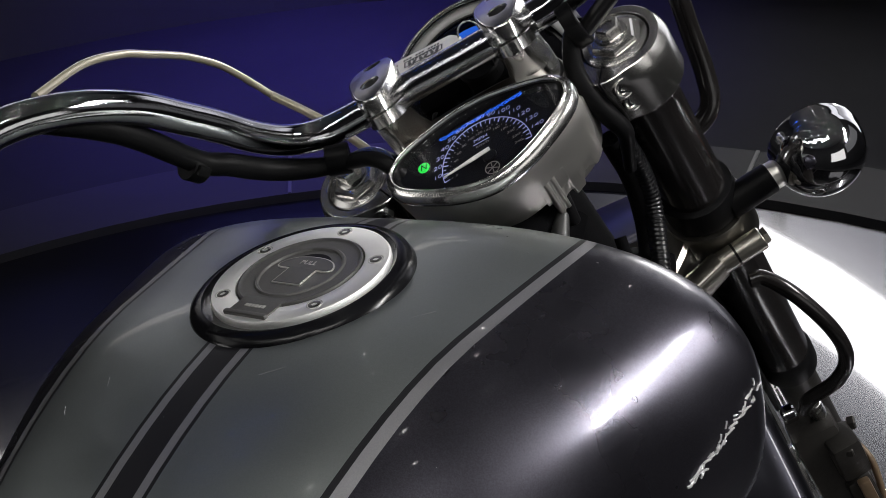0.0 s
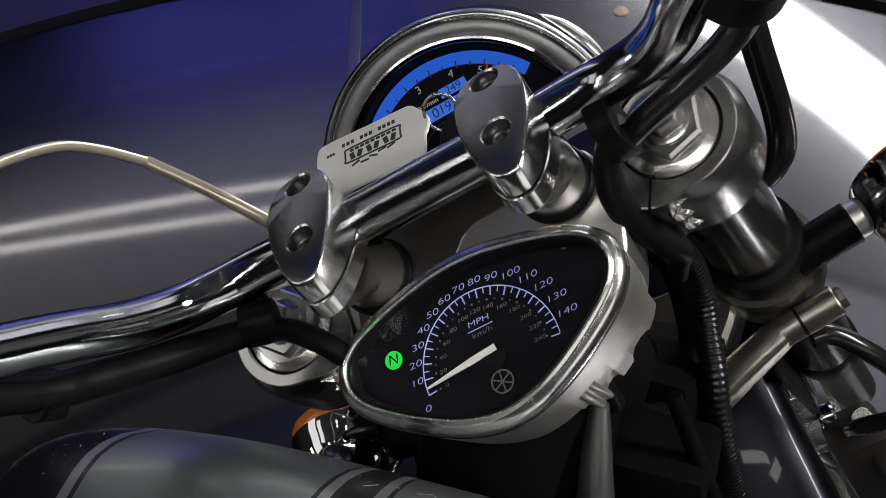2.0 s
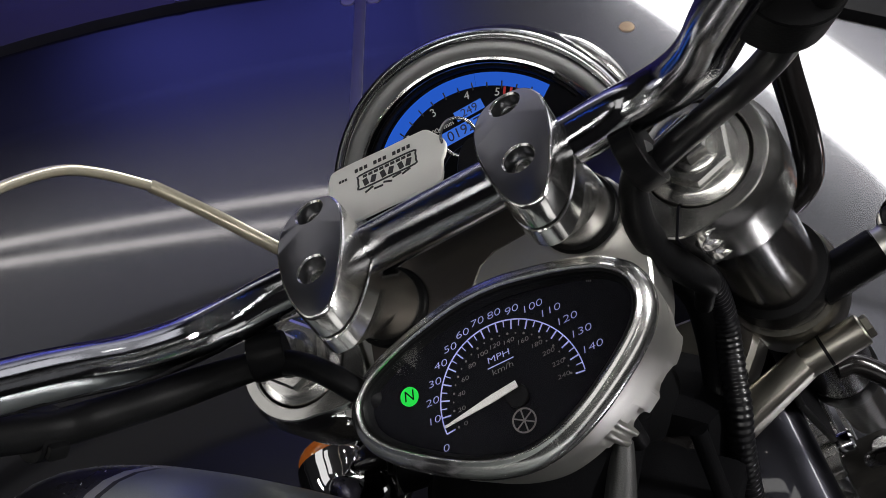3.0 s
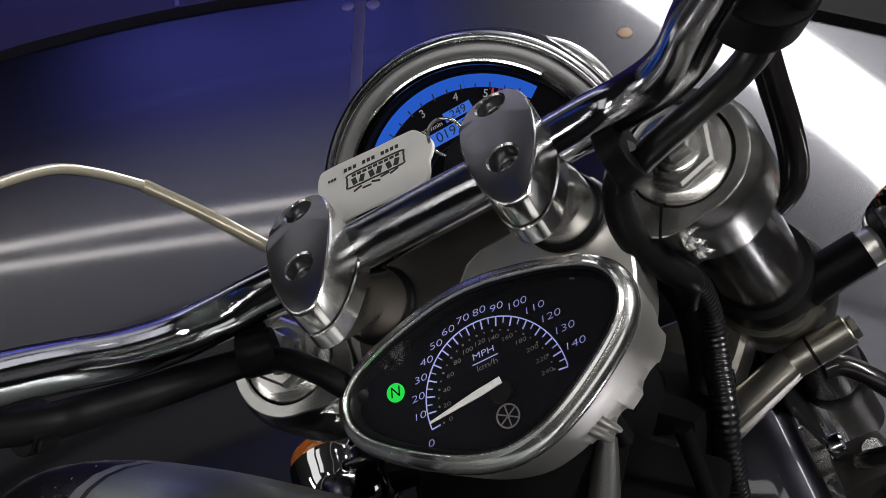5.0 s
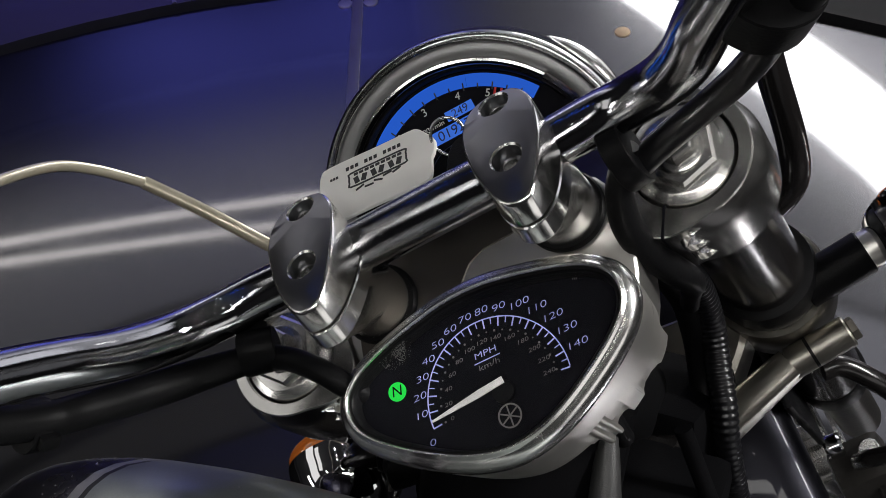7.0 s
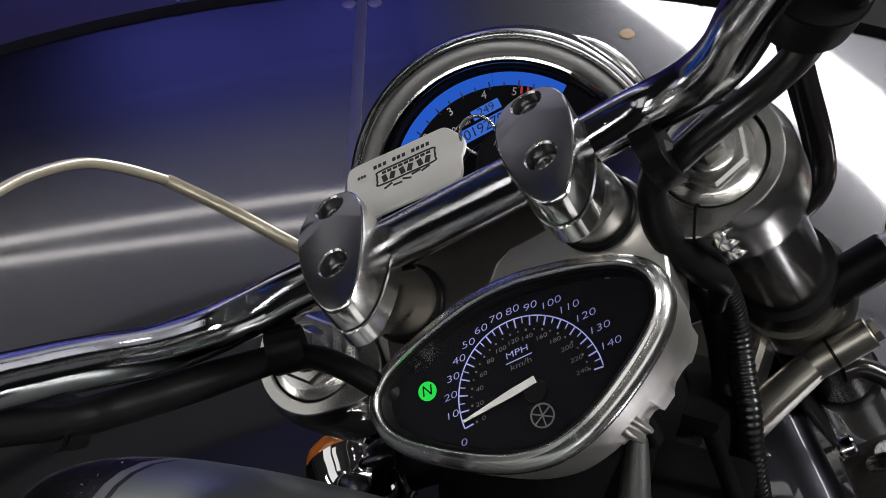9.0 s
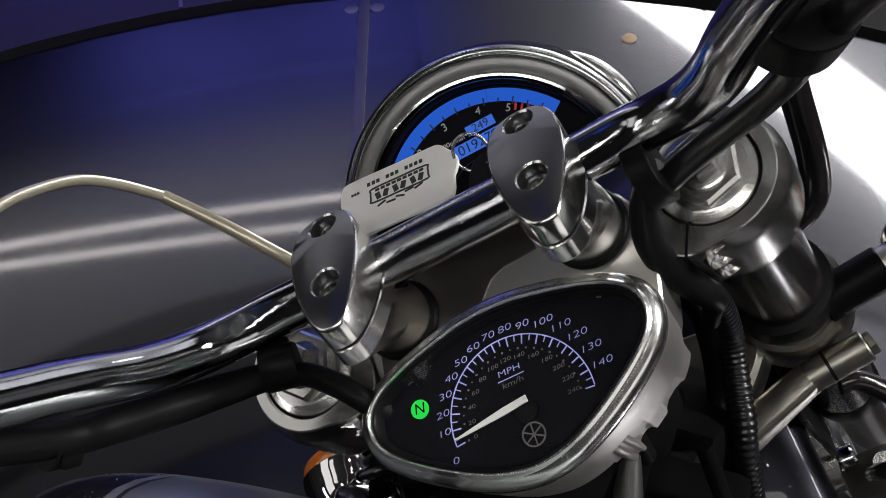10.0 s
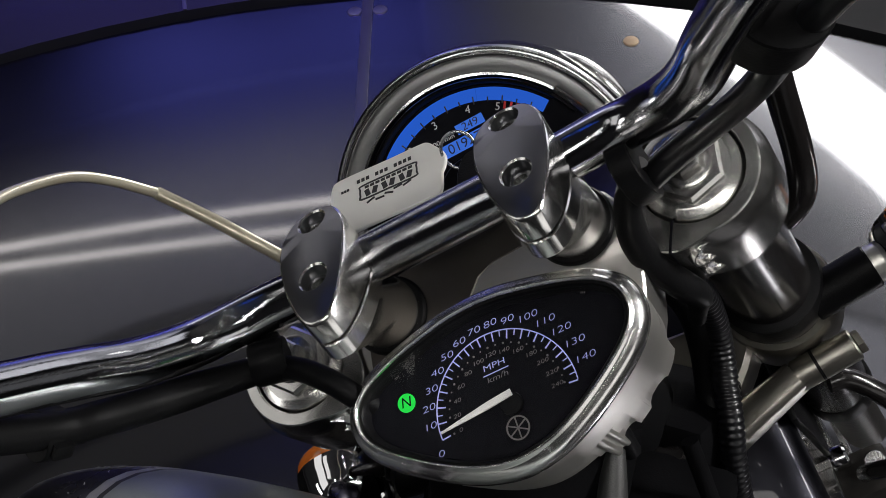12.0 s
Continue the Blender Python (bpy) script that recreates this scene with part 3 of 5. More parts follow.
def half_width(y):
    return float(np.polyval(WIDTHS, y))


def tank_section(y):
    k = 1.0
    if y > NOSE:
        k = max(0.0, 1 - ((y - NOSE) / NOSE_L) ** 2.6) ** (1 / 2.6)
    if y < -0.30:
        k = max(0.0, 1 - ((-0.30 - y) / 0.05) ** 2.4) ** (1 / 2.4)
    w, h, p = half_width(y), TANK_H, TANK_P
    zc = spine(y) - h
    xe = float(np.polyval(EDGES, y))
    xs = [0.0, 0.009, 0.0145, 0.0170] + [0.0170 + (xe - 0.0105 - 0.0170) * i / 7 for i in range(1, 8)] + [xe - 0.007, xe]
    xs2 = [xe + (w - xe) * (1 - (1 - i / 18) ** 1.6) for i in range(1, 19)]
    pts = [(x, h * max(0.0, 1 - min(1.0, x / w) ** p) ** (1 / p)) for x in xs + xs2]
    for i in range(1, 10):
        pts.append((w * (1 - 0.45 * (i / 9) ** 2.2), -0.155 * i / 9))
    return [Vector((x * k, y, zc + z * k)) for x, z in pts]


def build_tank():
    bm = bmesh.new()
    ys = [-0.349, -0.343, -0.333, -0.32, -0.305] + [-0.29 + 0.02 * i for i in range(17)] + [0.04, 0.05, 0.06, 0.07, 0.08, 0.09, 0.099, 0.107, 0.114, 0.120, 0.125, 0.129, 0.1325, 0.1350, 0.1360]
    rows = []
    for y in ys:
        half = tank_section(y)
        rows.append([bm.verts.new((-q.x, q.y, q.z)) for q in half[:0:-1]] + [bm.verts.new(q) for q in half])
    n = len(rows[0])
    mid = (n - 1) // 2
    for a, b in zip(rows, rows[1:]):
        for i in range(n - 1):
            j = i - mid if i >= mid else mid - 1 - i
            f = bm.faces.new((a[i], a[i + 1], b[i + 1], b[i]))
            f.material_index = 2 if j == 0 else 1 if j == 1 else 2 if j == 2 else 0 if j <= 9 else 2 if j == 10 else 1 if j == 11 else 3
    bm.faces.new(rows[0])
    bm.faces.new(rows[-1][::-1])
    return part("fuel_tank", bm, [M_PANEL, M_PANEL_LIGHT, M_BLACKPAINT, M_FLANK], bike, "dark grey metallic tank with silver panel and black racing stripes", TANKBODY, angle=70)


tank = build_tank()


# -- filler cap --
bm = bmesh.new()
turned(bm, [(0.050, -0.026), (0.0685, -0.026), (0.0682, -0.011), (0.066, -0.006), (0.062, -0.0035), (0.0585, -0.003), (0.0565, -0.0042), (0.046, -0.0045)], None, 72)
part("filler_surround", bm, M_SURROUND, bike, "thick gloss black filler surround ring", TANK @ Matrix.Translation((-0.0037, -0.0035, 0)))
bm = bmesh.new()
turned(bm, [(0.040, -0.012), (0.0535, -0.012), (0.0538, -0.002), (0.0528, 0.0), (0.0515, 0.0005), (0.0395, 0.0005), (0.0385, 0.0), (0.0383, -0.008)], None, 72)
cap = part("filler_cap", bm, M_BRUSHED, bike, "round brushed aluminium fuel filler cap with grey lid", TANK @ Matrix.Translation((-0.0008, -0.0044, 0)))
bm = bmesh.new()
turned(bm, [(0.0378, -0.006), (0.0380, -0.001), (0.0372, 0.0012), (0.0362, 0.0014), (0.0352, 0.0004), (0.0338, 0.0002), (0.0275, 0.0002), (0.0265, 0.0012), (0.0252, 0.0010), (0.0245, -0.0002), (0.0, -0.0002)], None, 64, close=False)
part("lid", bm, M_CAPGREY, cap, "matt grey cast lid")
bm = bmesh.new()
box(bm, (0.030, 0.0165, 0.003), Matrix.Translation((0, -0.0385, -0.0001)), 0.0006)
box(bm, (0.0315, 0.0032, 0.0045), Matrix.Translation((0, -0.0478, 0.0006)), 0.0009)
part("hinge", bm, M_CAPGREY, cap, "grey cast hinge block")
bm = bmesh.new()
for i, w in enumerate((0.0017, 0.002, 0.0017, 0.002, 0.0017, 0.002)):
    box(bm, (w, 0.0026, 0.0004), Matrix.Translation((-0.0065 + 0.0026 * i, -0.0395, 0.00155)))
part("maker_plate", bm, M_SATIN, cap, "worn raised plain bars", smooth=False)
arch = closed_curve([(-0.0184, 0.0030), (-0.0184, 0.0085), (-0.0115, 0.0135), (0.0, 0.0152), (0.0115, 0.0135), (0.0184, 0.0085), (0.0184, 0.0030), (0.0, 0.0030)], 4)
arch = [(x, max(0.0026, y)) for x, y in arch]
for name, grow, top, mat, label in (("flap_edge", 0.0009, 0.0005, M_SATIN, "bright worn edge of the lock flap"), ("lock_flap", 0.0, 0.0008, M_CAPGREY, "grey lock flap")):
    bm = bmesh.new()
    plate(bm, offset(arch, grow), -0.0004, top, 0.0003)
    box(bm, (0.0196 + 2 * grow, 0.0160 + grow, top + 0.0003), Matrix.Translation((0, -0.0050 - grow / 2, top / 2 - 0.00016)), 0.0002)
    part(name, bm, mat, cap, label, smooth=False)
bm = bmesh.new()
crescent = [(0.0172 * math.cos(radians(a)), 0.0028 + 0.0172 * math.sin(radians(a))) for a in range(35, 146, 10)]
plate(bm, crescent + [(-0.010, 0.0136), (0.0, 0.0150), (0.010, 0.0136)], -0.0003, 0.0001)
part("finger_recess", bm, M_DIAL, cap, "dark finger recess above the flap", smooth=False)
part("word", lettering("PULL", 0.0056, Matrix.Translation((0, 0.0085, 0.0008)), 0.00015), M_SATIN, cap, "raised word on the flap", smooth=False)
for a in (92, 26, -40, 224, 158):
    m = Matrix.Translation((0.0457 * math.cos(radians(a)), 0.0457 * math.sin(radians(a)), 0.0005))
    bm = bmesh.new()
    turned(bm, [(0.0047, -0.0002), (0.0047, 0.0003), (0.0044, 0.0003), (0.0038, -0.0002), (0.0034, -0.0002)], m, 28)
    part("bolt_recess", bm, M_SATIN, cap, "countersunk recess")
    bm = bmesh.new()
    turned(bm, [(0.0036, -0.0002), (0.0036, 0.0002), (0.0030, 0.0004), (0.0018, 0.0004), (0.0017, -0.0004), (0.0, -0.0004)], m, 14, close=False)
    part("bolt", bm, M_DARKSTEEL, cap, "dull dark socket bolt")

# -- speedometer --
half = [(0.0, 0.0142), (0.0125, 0.0134), (0.0212, 0.0118), (0.0320, 0.0093), (0.0446, 0.0056), (0.0555, 0.0010), (0.0612, -0.0032), (0.0648, -0.0075), (0.0665, -0.0130), (0.0657, -0.0203), (0.0614, -0.0277), (0.0531, -0.0353), (0.0407, -0.0439), (0.0274, -0.0515), (0.0140, -0.0568), (0.0, -0.0590)]
GLASS = offset(closed_curve(half + [(-x, y) for x, y in half[-2:0:-1]], 5), -0.0013)
SPEEDO = FRONT @ Matrix.Translation((-0.0008, 0.0003, 0))


def outline_rings(bm, rows, mat=0, cs=False, ce=False):
    loft(bm, [[Vector((x, y, z)) for x, y in offset(GLASS, d)] for d, z in rows], cs, ce, mat=mat)


bm = bmesh.new()
outline_rings(bm, [(0.0060, -0.090), (0.0066, -0.0925), (0.0062, -0.1050), (0.0052, -0.1170), (0.0042, -0.1285), (0.0032, -0.1300), (-0.012, -0.1310)], 0, False, True)
speedo = part("speedometer", bm, M_SATIN, bike, "lens-shaped chrome-rimmed speedometer with lit violet numerals", SPEEDO)
bm = bmesh.new()
prof = [(-0.0002, -0.0850), (0.0001, -0.0810), (0.0006, -0.0796), (0.0013, -0.0791), (0.0020, -0.0796), (0.0024, -0.0806), (0.0032, -0.0812), (0.0050, -0.0822), (0.0064, -0.0842), (0.0072, -0.0872), (0.0073, -0.0905), (0.0066, -0.0915)]
outline_rings(bm, prof)
part("bezel", bm, M_BEZEL, speedo, "polished metal bezel")
bm = bmesh.new()
outline_rings(bm, [(-0.001, -0.0900), (-0.001, -0.0892)], 0, True, True)
part("dial", bm, M_DIAL, speedo, "black dial face", smooth=False)
bm = bmesh.new()
outline_rings(bm, [(0.0, -0.0885), (0.0, -0.0822), (-0.0010, -0.0818), (-0.0020, -0.0835), (-0.0027, -0.0888)], 0)
part("inner_rim", bm, M_PLASTIC, speedo, "black inner rim")
DZ = -0.0889
YC, RT = -0.032, 0.0331


def dial_at(mph, r):
    a = radians(185 - 1.272 * mph)
    return Vector((r * math.cos(a), YC + r * math.sin(a), DZ)), a


bm = bmesh.new()
arc = []
for i in range(65):
    a = radians(185 - 190 * i / 64)
    arc.append([Vector(((RT + d) * math.cos(a), YC + (RT + d) * math.sin(a), DZ + dz)) for d, dz in ((-0.0002, 0), (0.0003, 0), (0.0003, 0.0002), (-0.0002, 0.0002))])
loft(bm, arc, True, True)
for i in range(31):
    mph = 5 * i
    long = 0.0042 if mph % 10 == 0 else 0.0028
    p, a = dial_at(mph, RT - long / 2)
    box(bm, (long, 0.00058 if mph % 10 == 0 else 0.0004, 0.0002), Matrix.Translation(p) @ pose(0, 0, 0.0001, 0, 0, math.degrees(a)))
part("scale", bm, M_NUMERAL, speedo, "pale violet lit scale", smooth=False)
for mph in range(0, 150, 10):
    p, a = dial_at(mph, RT + 0.0042 + (0.0010 if mph >= 100 else 0))
    p.x += 0.0010 if mph >= 100 else 0
    if mph == 0:
        p, a = dial_at(-6.5, RT + 0.0035)
    part("numeral", lettering(str(mph), 0.0043, Matrix.Translation(p), 0.0001, 0.16, 1.62, -0.00010), M_NUMERAL, speedo, smooth=False)
for i in range(13):
    kmh = 20 * i
    p, a = dial_at(kmh * 0.6214 if kmh < 240 else 148, RT - 0.0094)
    part("small_numeral", lettering(str(kmh), 0.0026, Matrix.Translation(p), 0.0001, 0.16, 1.5, -0.00004), M_NUMSMALL, speedo, smooth=False)
bm = bmesh.new()
for i in range(25):
    p, a = dial_at(i * 6.214 if i < 24 else 148.5, RT - 0.0060)
    turned(bm, [(0.0004 if i % 2 else 0.00055, 0), (0.0003, 0.0002)], Matrix.Translation(p), 8)
part("dots", bm, M_NUMSMALL, speedo, "small grey scale dots", smooth=False)
part("word", lettering("MPH", 0.0038, Matrix.Translation((0, -0.0134, DZ)), 0.0001, 0.1, 1.45, -0.00005), M_NUMERAL, speedo, smooth=False)
bm = bmesh.new()
box(bm, (0.0125, 0.0004, 0.0002), Matrix.Translation((0, -0.0165, DZ)))
part("underline", bm, M_NUMERAL, speedo, smooth=False)
part("word", lettering("km/h", 0.0036, Matrix.Translation((0, -0.0190, DZ)), 0.0001, 0.1, 1.45, -0.00005), M_NUMSMALL, speedo, smooth=False)
bm = bmesh.new()
turned(bm, [(0.0043, -0.0003), (0.0043, 0.0003)], Matrix.Translation((-0.0441, -0.0122, DZ)), 32)
neutral = part("neutral_lamp", bm, M_GREENLAMP, speedo, "green lit round neutral lamp", smooth=False)
part("letter", lettering("N", 0.0068, Matrix.Translation((-0.0441, -0.0122, DZ + 0.0005)) @ pose(0, 0, 0, 0, 0, -8), 0.0001, 0.1, 1.0), M_DIAL, speedo, smooth=False)
bm = bmesh.new()
turned(bm, [(0.0054, 0), (0.0054, 0.0002), (0.0047, 0.0002), (0.0047, 0)], Matrix.Translation((0.0012, -0.0437, DZ)), 40, close=False)
for a in (90, 210, 330):
    box(bm, (0.0096, 0.0006, 0.0002), Matrix.Translation((0.0012, -0.0437, DZ + 0.0001)) @ pose(0, 0, 0, 0, 0, a))
part("badge", bm, M_NUMSMALL, speedo, "plain grey ring emblem", smooth=False)
tip, _ = dial_at(3.0, 0.0318)
tail = Vector((0.0042, -0.0287, DZ))
d = (tip - tail).normalized()
nrm = Vector((-d.y, d.x, 0))
bm = bmesh.new()
pts = [tail + nrm * 0.0015, tail + d * 0.012 + nrm * 0.0016, tip + nrm * 0.0004, tip - nrm * 0.0004, tail + d * 0.012 - nrm * 0.0016, tail - nrm * 0.0015]
loft(bm, [[p + Vector((0, 0, 0.0022)) for p in pts], [p + Vector((0, 0, 0.0030)) for p in pts]], True, True)
part("needle", bm, M_NEEDLE, speedo, "white pointer needle", smooth=False)
bm = bmesh.new()
turned(bm, [(0.0052, 0.0), (0.0050, 0.0017), (0.0035, 0.0021)], Matrix.Translation((0.0022, -0.0330, DZ)), 32)
part("hub", bm, M_PLASTIC, speedo, "black needle hub")
for x, y, r in ((-0.0449, 0.0009, 25), (0.0485, -0.0005, -25)):
    bm = bmesh.new()
    for i in range(3):
        box(bm, (0.0004, 0.0010, 0.0002), Matrix.Translation((x, y, DZ)) @ pose(0, 0, 0, 0, 0, r) @ Matrix.Translation((0.0008 * (i - 1), 0, 0)))
    part("tiny_print", bm, M_NUMSMALL, speedo, "tiny unreadable print", smooth=False)
bm = bmesh.new()
outline_rings(bm, [(-0.0004, -0.0838), (-0.0004, -0.0828)], 0, True, True)
part("glass", bm, M_GLASS, speedo, "clear flat glass", smooth=False).visible_shadow = False
# skirt with locking lugs and two ribs along the rear of the case
def skirt_depth(x):
    """How far down the case's wall reaches, by the place across its rear."""
    steps = ((0.0180, -0.1300), (0.0186, -0.1340), (0.0215, -0.1345), (0.0219, -0.1480), (0.0300, -0.1480), (0.0304, -0.1400), (0.0375, -0.1400), (0.0380, -0.1470), (0.0450, -0.1470), (0.0464, -0.1420), (0.0490, -0.1385), (0.0530, -0.1385), (0.0562, -0.1415), (0.0574, -0.1450), (0.0640, -0.1450), (0.0646, -0.1300))
    for (x0, z0), (x1, z1) in zip(steps, steps[1:]):
        if x0 <= x <= x1:
            return z0 + (z1 - z0) * (x - x0) / (x1 - x0)
    return -0.1300


def rib_out(x):
    return 0.0015 * (math.exp(-((x - 0.0238) / 0.0016) ** 4) + math.exp(-((x - 0.0288) / 0.0013) ** 4) - 0.8 * math.exp(-((x - 0.0340) / 0.0030) ** 4))


wall_line = [q for q in GLASS if q[1] < -0.0120 and q[0] > 0.010]
fine = []
for q0, q1 in zip(wall_line, wall_line[1:]):
    fine += [Vector(q0).lerp(Vector(q1), k / 8) for k in range(8)]
bm = bmesh.new()
rings = []
for i, q in enumerate(fine):
    t = (fine[min(i + 1, len(fine) - 1)] - fine[max(i - 1, 0)]).normalized()
    out = Vector((t.y, -t.x)) if t.y * q.x - t.x * (q.y + 0.03) > 0 else Vector((-t.y, t.x))
    low = skirt_depth(q.x)
    row = []
    for d, z in ((0.0056, -0.1130), (0.0052, -0.1180), (0.0044, -0.1270), (0.0036, low + 0.0010), (0.0028, low), (0.0002, low), (0.0004, -0.1270)):
        e = q + out * (d + (rib_out(q.x) if z < -0.1175 and d > 0.001 else 0.0))
        row.append(Vector((e.x, e.y, z)))
    rings.append(row)
loft(bm, rings, True, True)
part("case_skirt", bm, M_SATIN, speedo, "stepped silver case edge with locking lugs", angle=50)
bm = bmesh.new()
outline_rings(bm, [(-0.004, -0.130), (-0.008, -0.152), (-0.02, -0.156)], 0, True, True)
part("case_bottom", bm, M_PLASTIC, speedo, "black plastic case bottom")

# -- handlebar, risers --
left = [(0.0, 0.0545, -0.0750), (-0.0512, 0.0547, -0.0751), (-0.0882, 0.0560, -0.0750), (-0.1069, 0.0528, -0.0693), (-0.1233, 0.0460, -0.0542), (-0.1360, 0.0376, -0.0306), (-0.1461, 0.0307, -0.0041), (-0.1569, 0.0243, 0.0201), (-0.1737, 0.0124, 0.0569), (-0.2002, -0.0058, 0.0931), (-0.2366, -0.0254, 0.1161), (-0.300, -0.0675, 0.132), (-0.360, -0.1025, 0.135)]
BAR = FRONT @ Matrix.Translation((-0.0037, 0, 0))
bm = bmesh.new()
tube(bm, [(-x, y, z) for x, y, z in left[:0:-1]] + left, 0.0114, 28, 8)
bar = part("handlebar", bm, M_BARCHROME, bike, "chrome tubular handlebar with fine scratches", BAR, angle=60)
for s in (-1, 1):
    bm = bmesh.new()
    a, b = Vector((s * 0.290, -0.0610, 0.1295)), Vector((s * 0.360, -0.1025, 0.135))
    tube(bm, [a, a.lerp(b, 0.5), b + (b - a) * 0.5], 0.0175, 24, 6, ridges=14, ridge=0.0008)
    part("grip", bm, M_RUBBER, bar, "ribbed black rubber grip", angle=60)

bm = bmesh.new()
turned(bm, [(0.01142, 0.0), (0.01147, 0.0004), (0.01147, 0.0626), (0.01142, 0.063)], axis_frame((-0.030, 0.0545, -0.0750), (0.033, 0.0545, -0.0750)), 48)
part("knurl", bm, M_PITTED, bar, "finely pitted middle of the bar")

FACE_O, FACE_N = Vector((0, 0.040, -0.041)), Vector((0, 0.533, 0.846)).normalized()
FACE_U = Vector((0, FACE_N.z, -FACE_N.y))


def crown(v):
    """Height of the clamp's rounded top face over its middle plane."""
    return 0.20 * (v - 0.0105) - 2.0 * (v - 0.0105) ** 2


def riser(x0):
    right = [(0.0, -0.0213), (0.0048, -0.0200), (0.0090, -0.0148), (0.0128, -0.0056), (0.0160, 0.0075), (0.0176, 0.0215), (0.0171, 0.0320), (0.0150, 0.0400), (0.0098, 0.0474), (0.0, 0.0505)]
    egg = closed_curve(right + [(-x, y) for x, y in right[-2:0:-1]], 4)
    n = len(egg)

    def at(x, v, h):
        return FACE_O + Vector((x0 + x, 0, 0)) + FACE_U * v + FACE_N * h

    def ring(inset, depth=None, drop=0.0):
        return [at(x, v, crown(v) - drop if depth is None else -depth) for x, v in offset(egg, -inset)]
    bm = bmesh.new()
    rows = loft(bm, [ring(0.0006, 0.0201), ring(0.0, 0.0195), ring(0.0, None, 0.0016), ring(0.0005, None, 0.0004)], True, mat=1)
    rim = [bm.verts.new(q) for q in ring(0.0012)]
    for i in range(n):
        bm.faces.new((rows[-1][i], rows[-1][(i + 1) % n], rim[(i + 1) % n], rim[i])).material_index = 1
    # top face with two counterbored holes
    edges = [bm.edges.get((rim[i], rim[(i + 1) % n])) for i in range(n)]
    holes = []
    for hv in (0.0042, 0.0415):
        def hole_ring(r, drop):
            return [bm.verts.new(at(r * math.cos(2 * math.pi * i / 28), hv + r * math.sin(2 * math.pi * i / 28), crown(hv + r * math.sin(2 * math.pi * i / 28)) - drop)) for i in range(28)]
        hole = hole_ring(0.0076, 0.0)
        edges += [bm.edges.new((hole[i], hole[(i + 1) % 28])) for i in range(28)]
        holes.append((hole, hole_ring(0.0068, 0.0007), hole_ring(0.0067, 0.0110)))
    bmesh.ops.triangle_fill(bm, edges=edges, use_beauty=True, normal=FACE_N)
    for rings in holes:
        for k, (outer, inner) in enumerate(zip(rings, rings[1:])):
            for i in range(28):
                bm.faces.new((outer[i], outer[(i + 1) % 28], inner[(i + 1) % 28], inner[i])).material_index = 1 - k
        bm.faces.new(rings[-1])
    upper = part("handlebar_clamp", bm, [M_ANOD, M_RISER], bike, "anodised handlebar clamp with two sunken bolts", FRONT, angle=30)
    # lower half: the same outline, drawn in to a round post
    bm = bmesh.new()
    low = ring(0.0016, 0.0312)
    foot = []
    for i, (x, v) in enumerate(egg):
        a = math.atan2(v - 0.018, x)
        foot.append(Vector((x0 + 0.0176 * math.cos(a), 0.0452 + 0.0176 * math.sin(a), -0.099)))
    drop = Vector((0, 0, -0.0195))
    loft(bm, [ring(0.0006, 0.0212), ring(0.0, 0.0218), ring(0.0, 0.0298), low, [p.lerp(q, 0.6) for p, q in zip(low, foot)], [p.lerp(q, 0.9) for p, q in zip(low, foot)], foot, [q + drop for q in foot]], True, True)
    part("post", bm, M_RISER, upper, "polished metal riser post", angle=40)
    bm = bmesh.new()
    turned(bm, [(0.0188, -0.1214), (0.0200, -0.1204), (0.0200, -0.1185), (0.0190, -0.1172), (0.0178, -0.1170)], Matrix.Translation((x0, 0.0452, 0)), 40)
    part("bush", bm, M_RUBBER, upper, "black rubber bush")
    for hv in (0.0042, 0.0415):
        bm = bmesh.new()
        c = at(0, hv, crown(hv))
        turned(bm, [(0.0061, -0.0115), (0.0061, -0.0052), (0.0055, -0.0044), (0.0034, -0.0044), (0.0033, -0.0080), (0.0, -0.0080)], axis_frame(c, c + FACE_N), 28, close=False)
        part("bolt", bm, M_STEEL, upper, "sunken steel bolt")
    return upper


riser(-0.0520)
riser(0.0490)

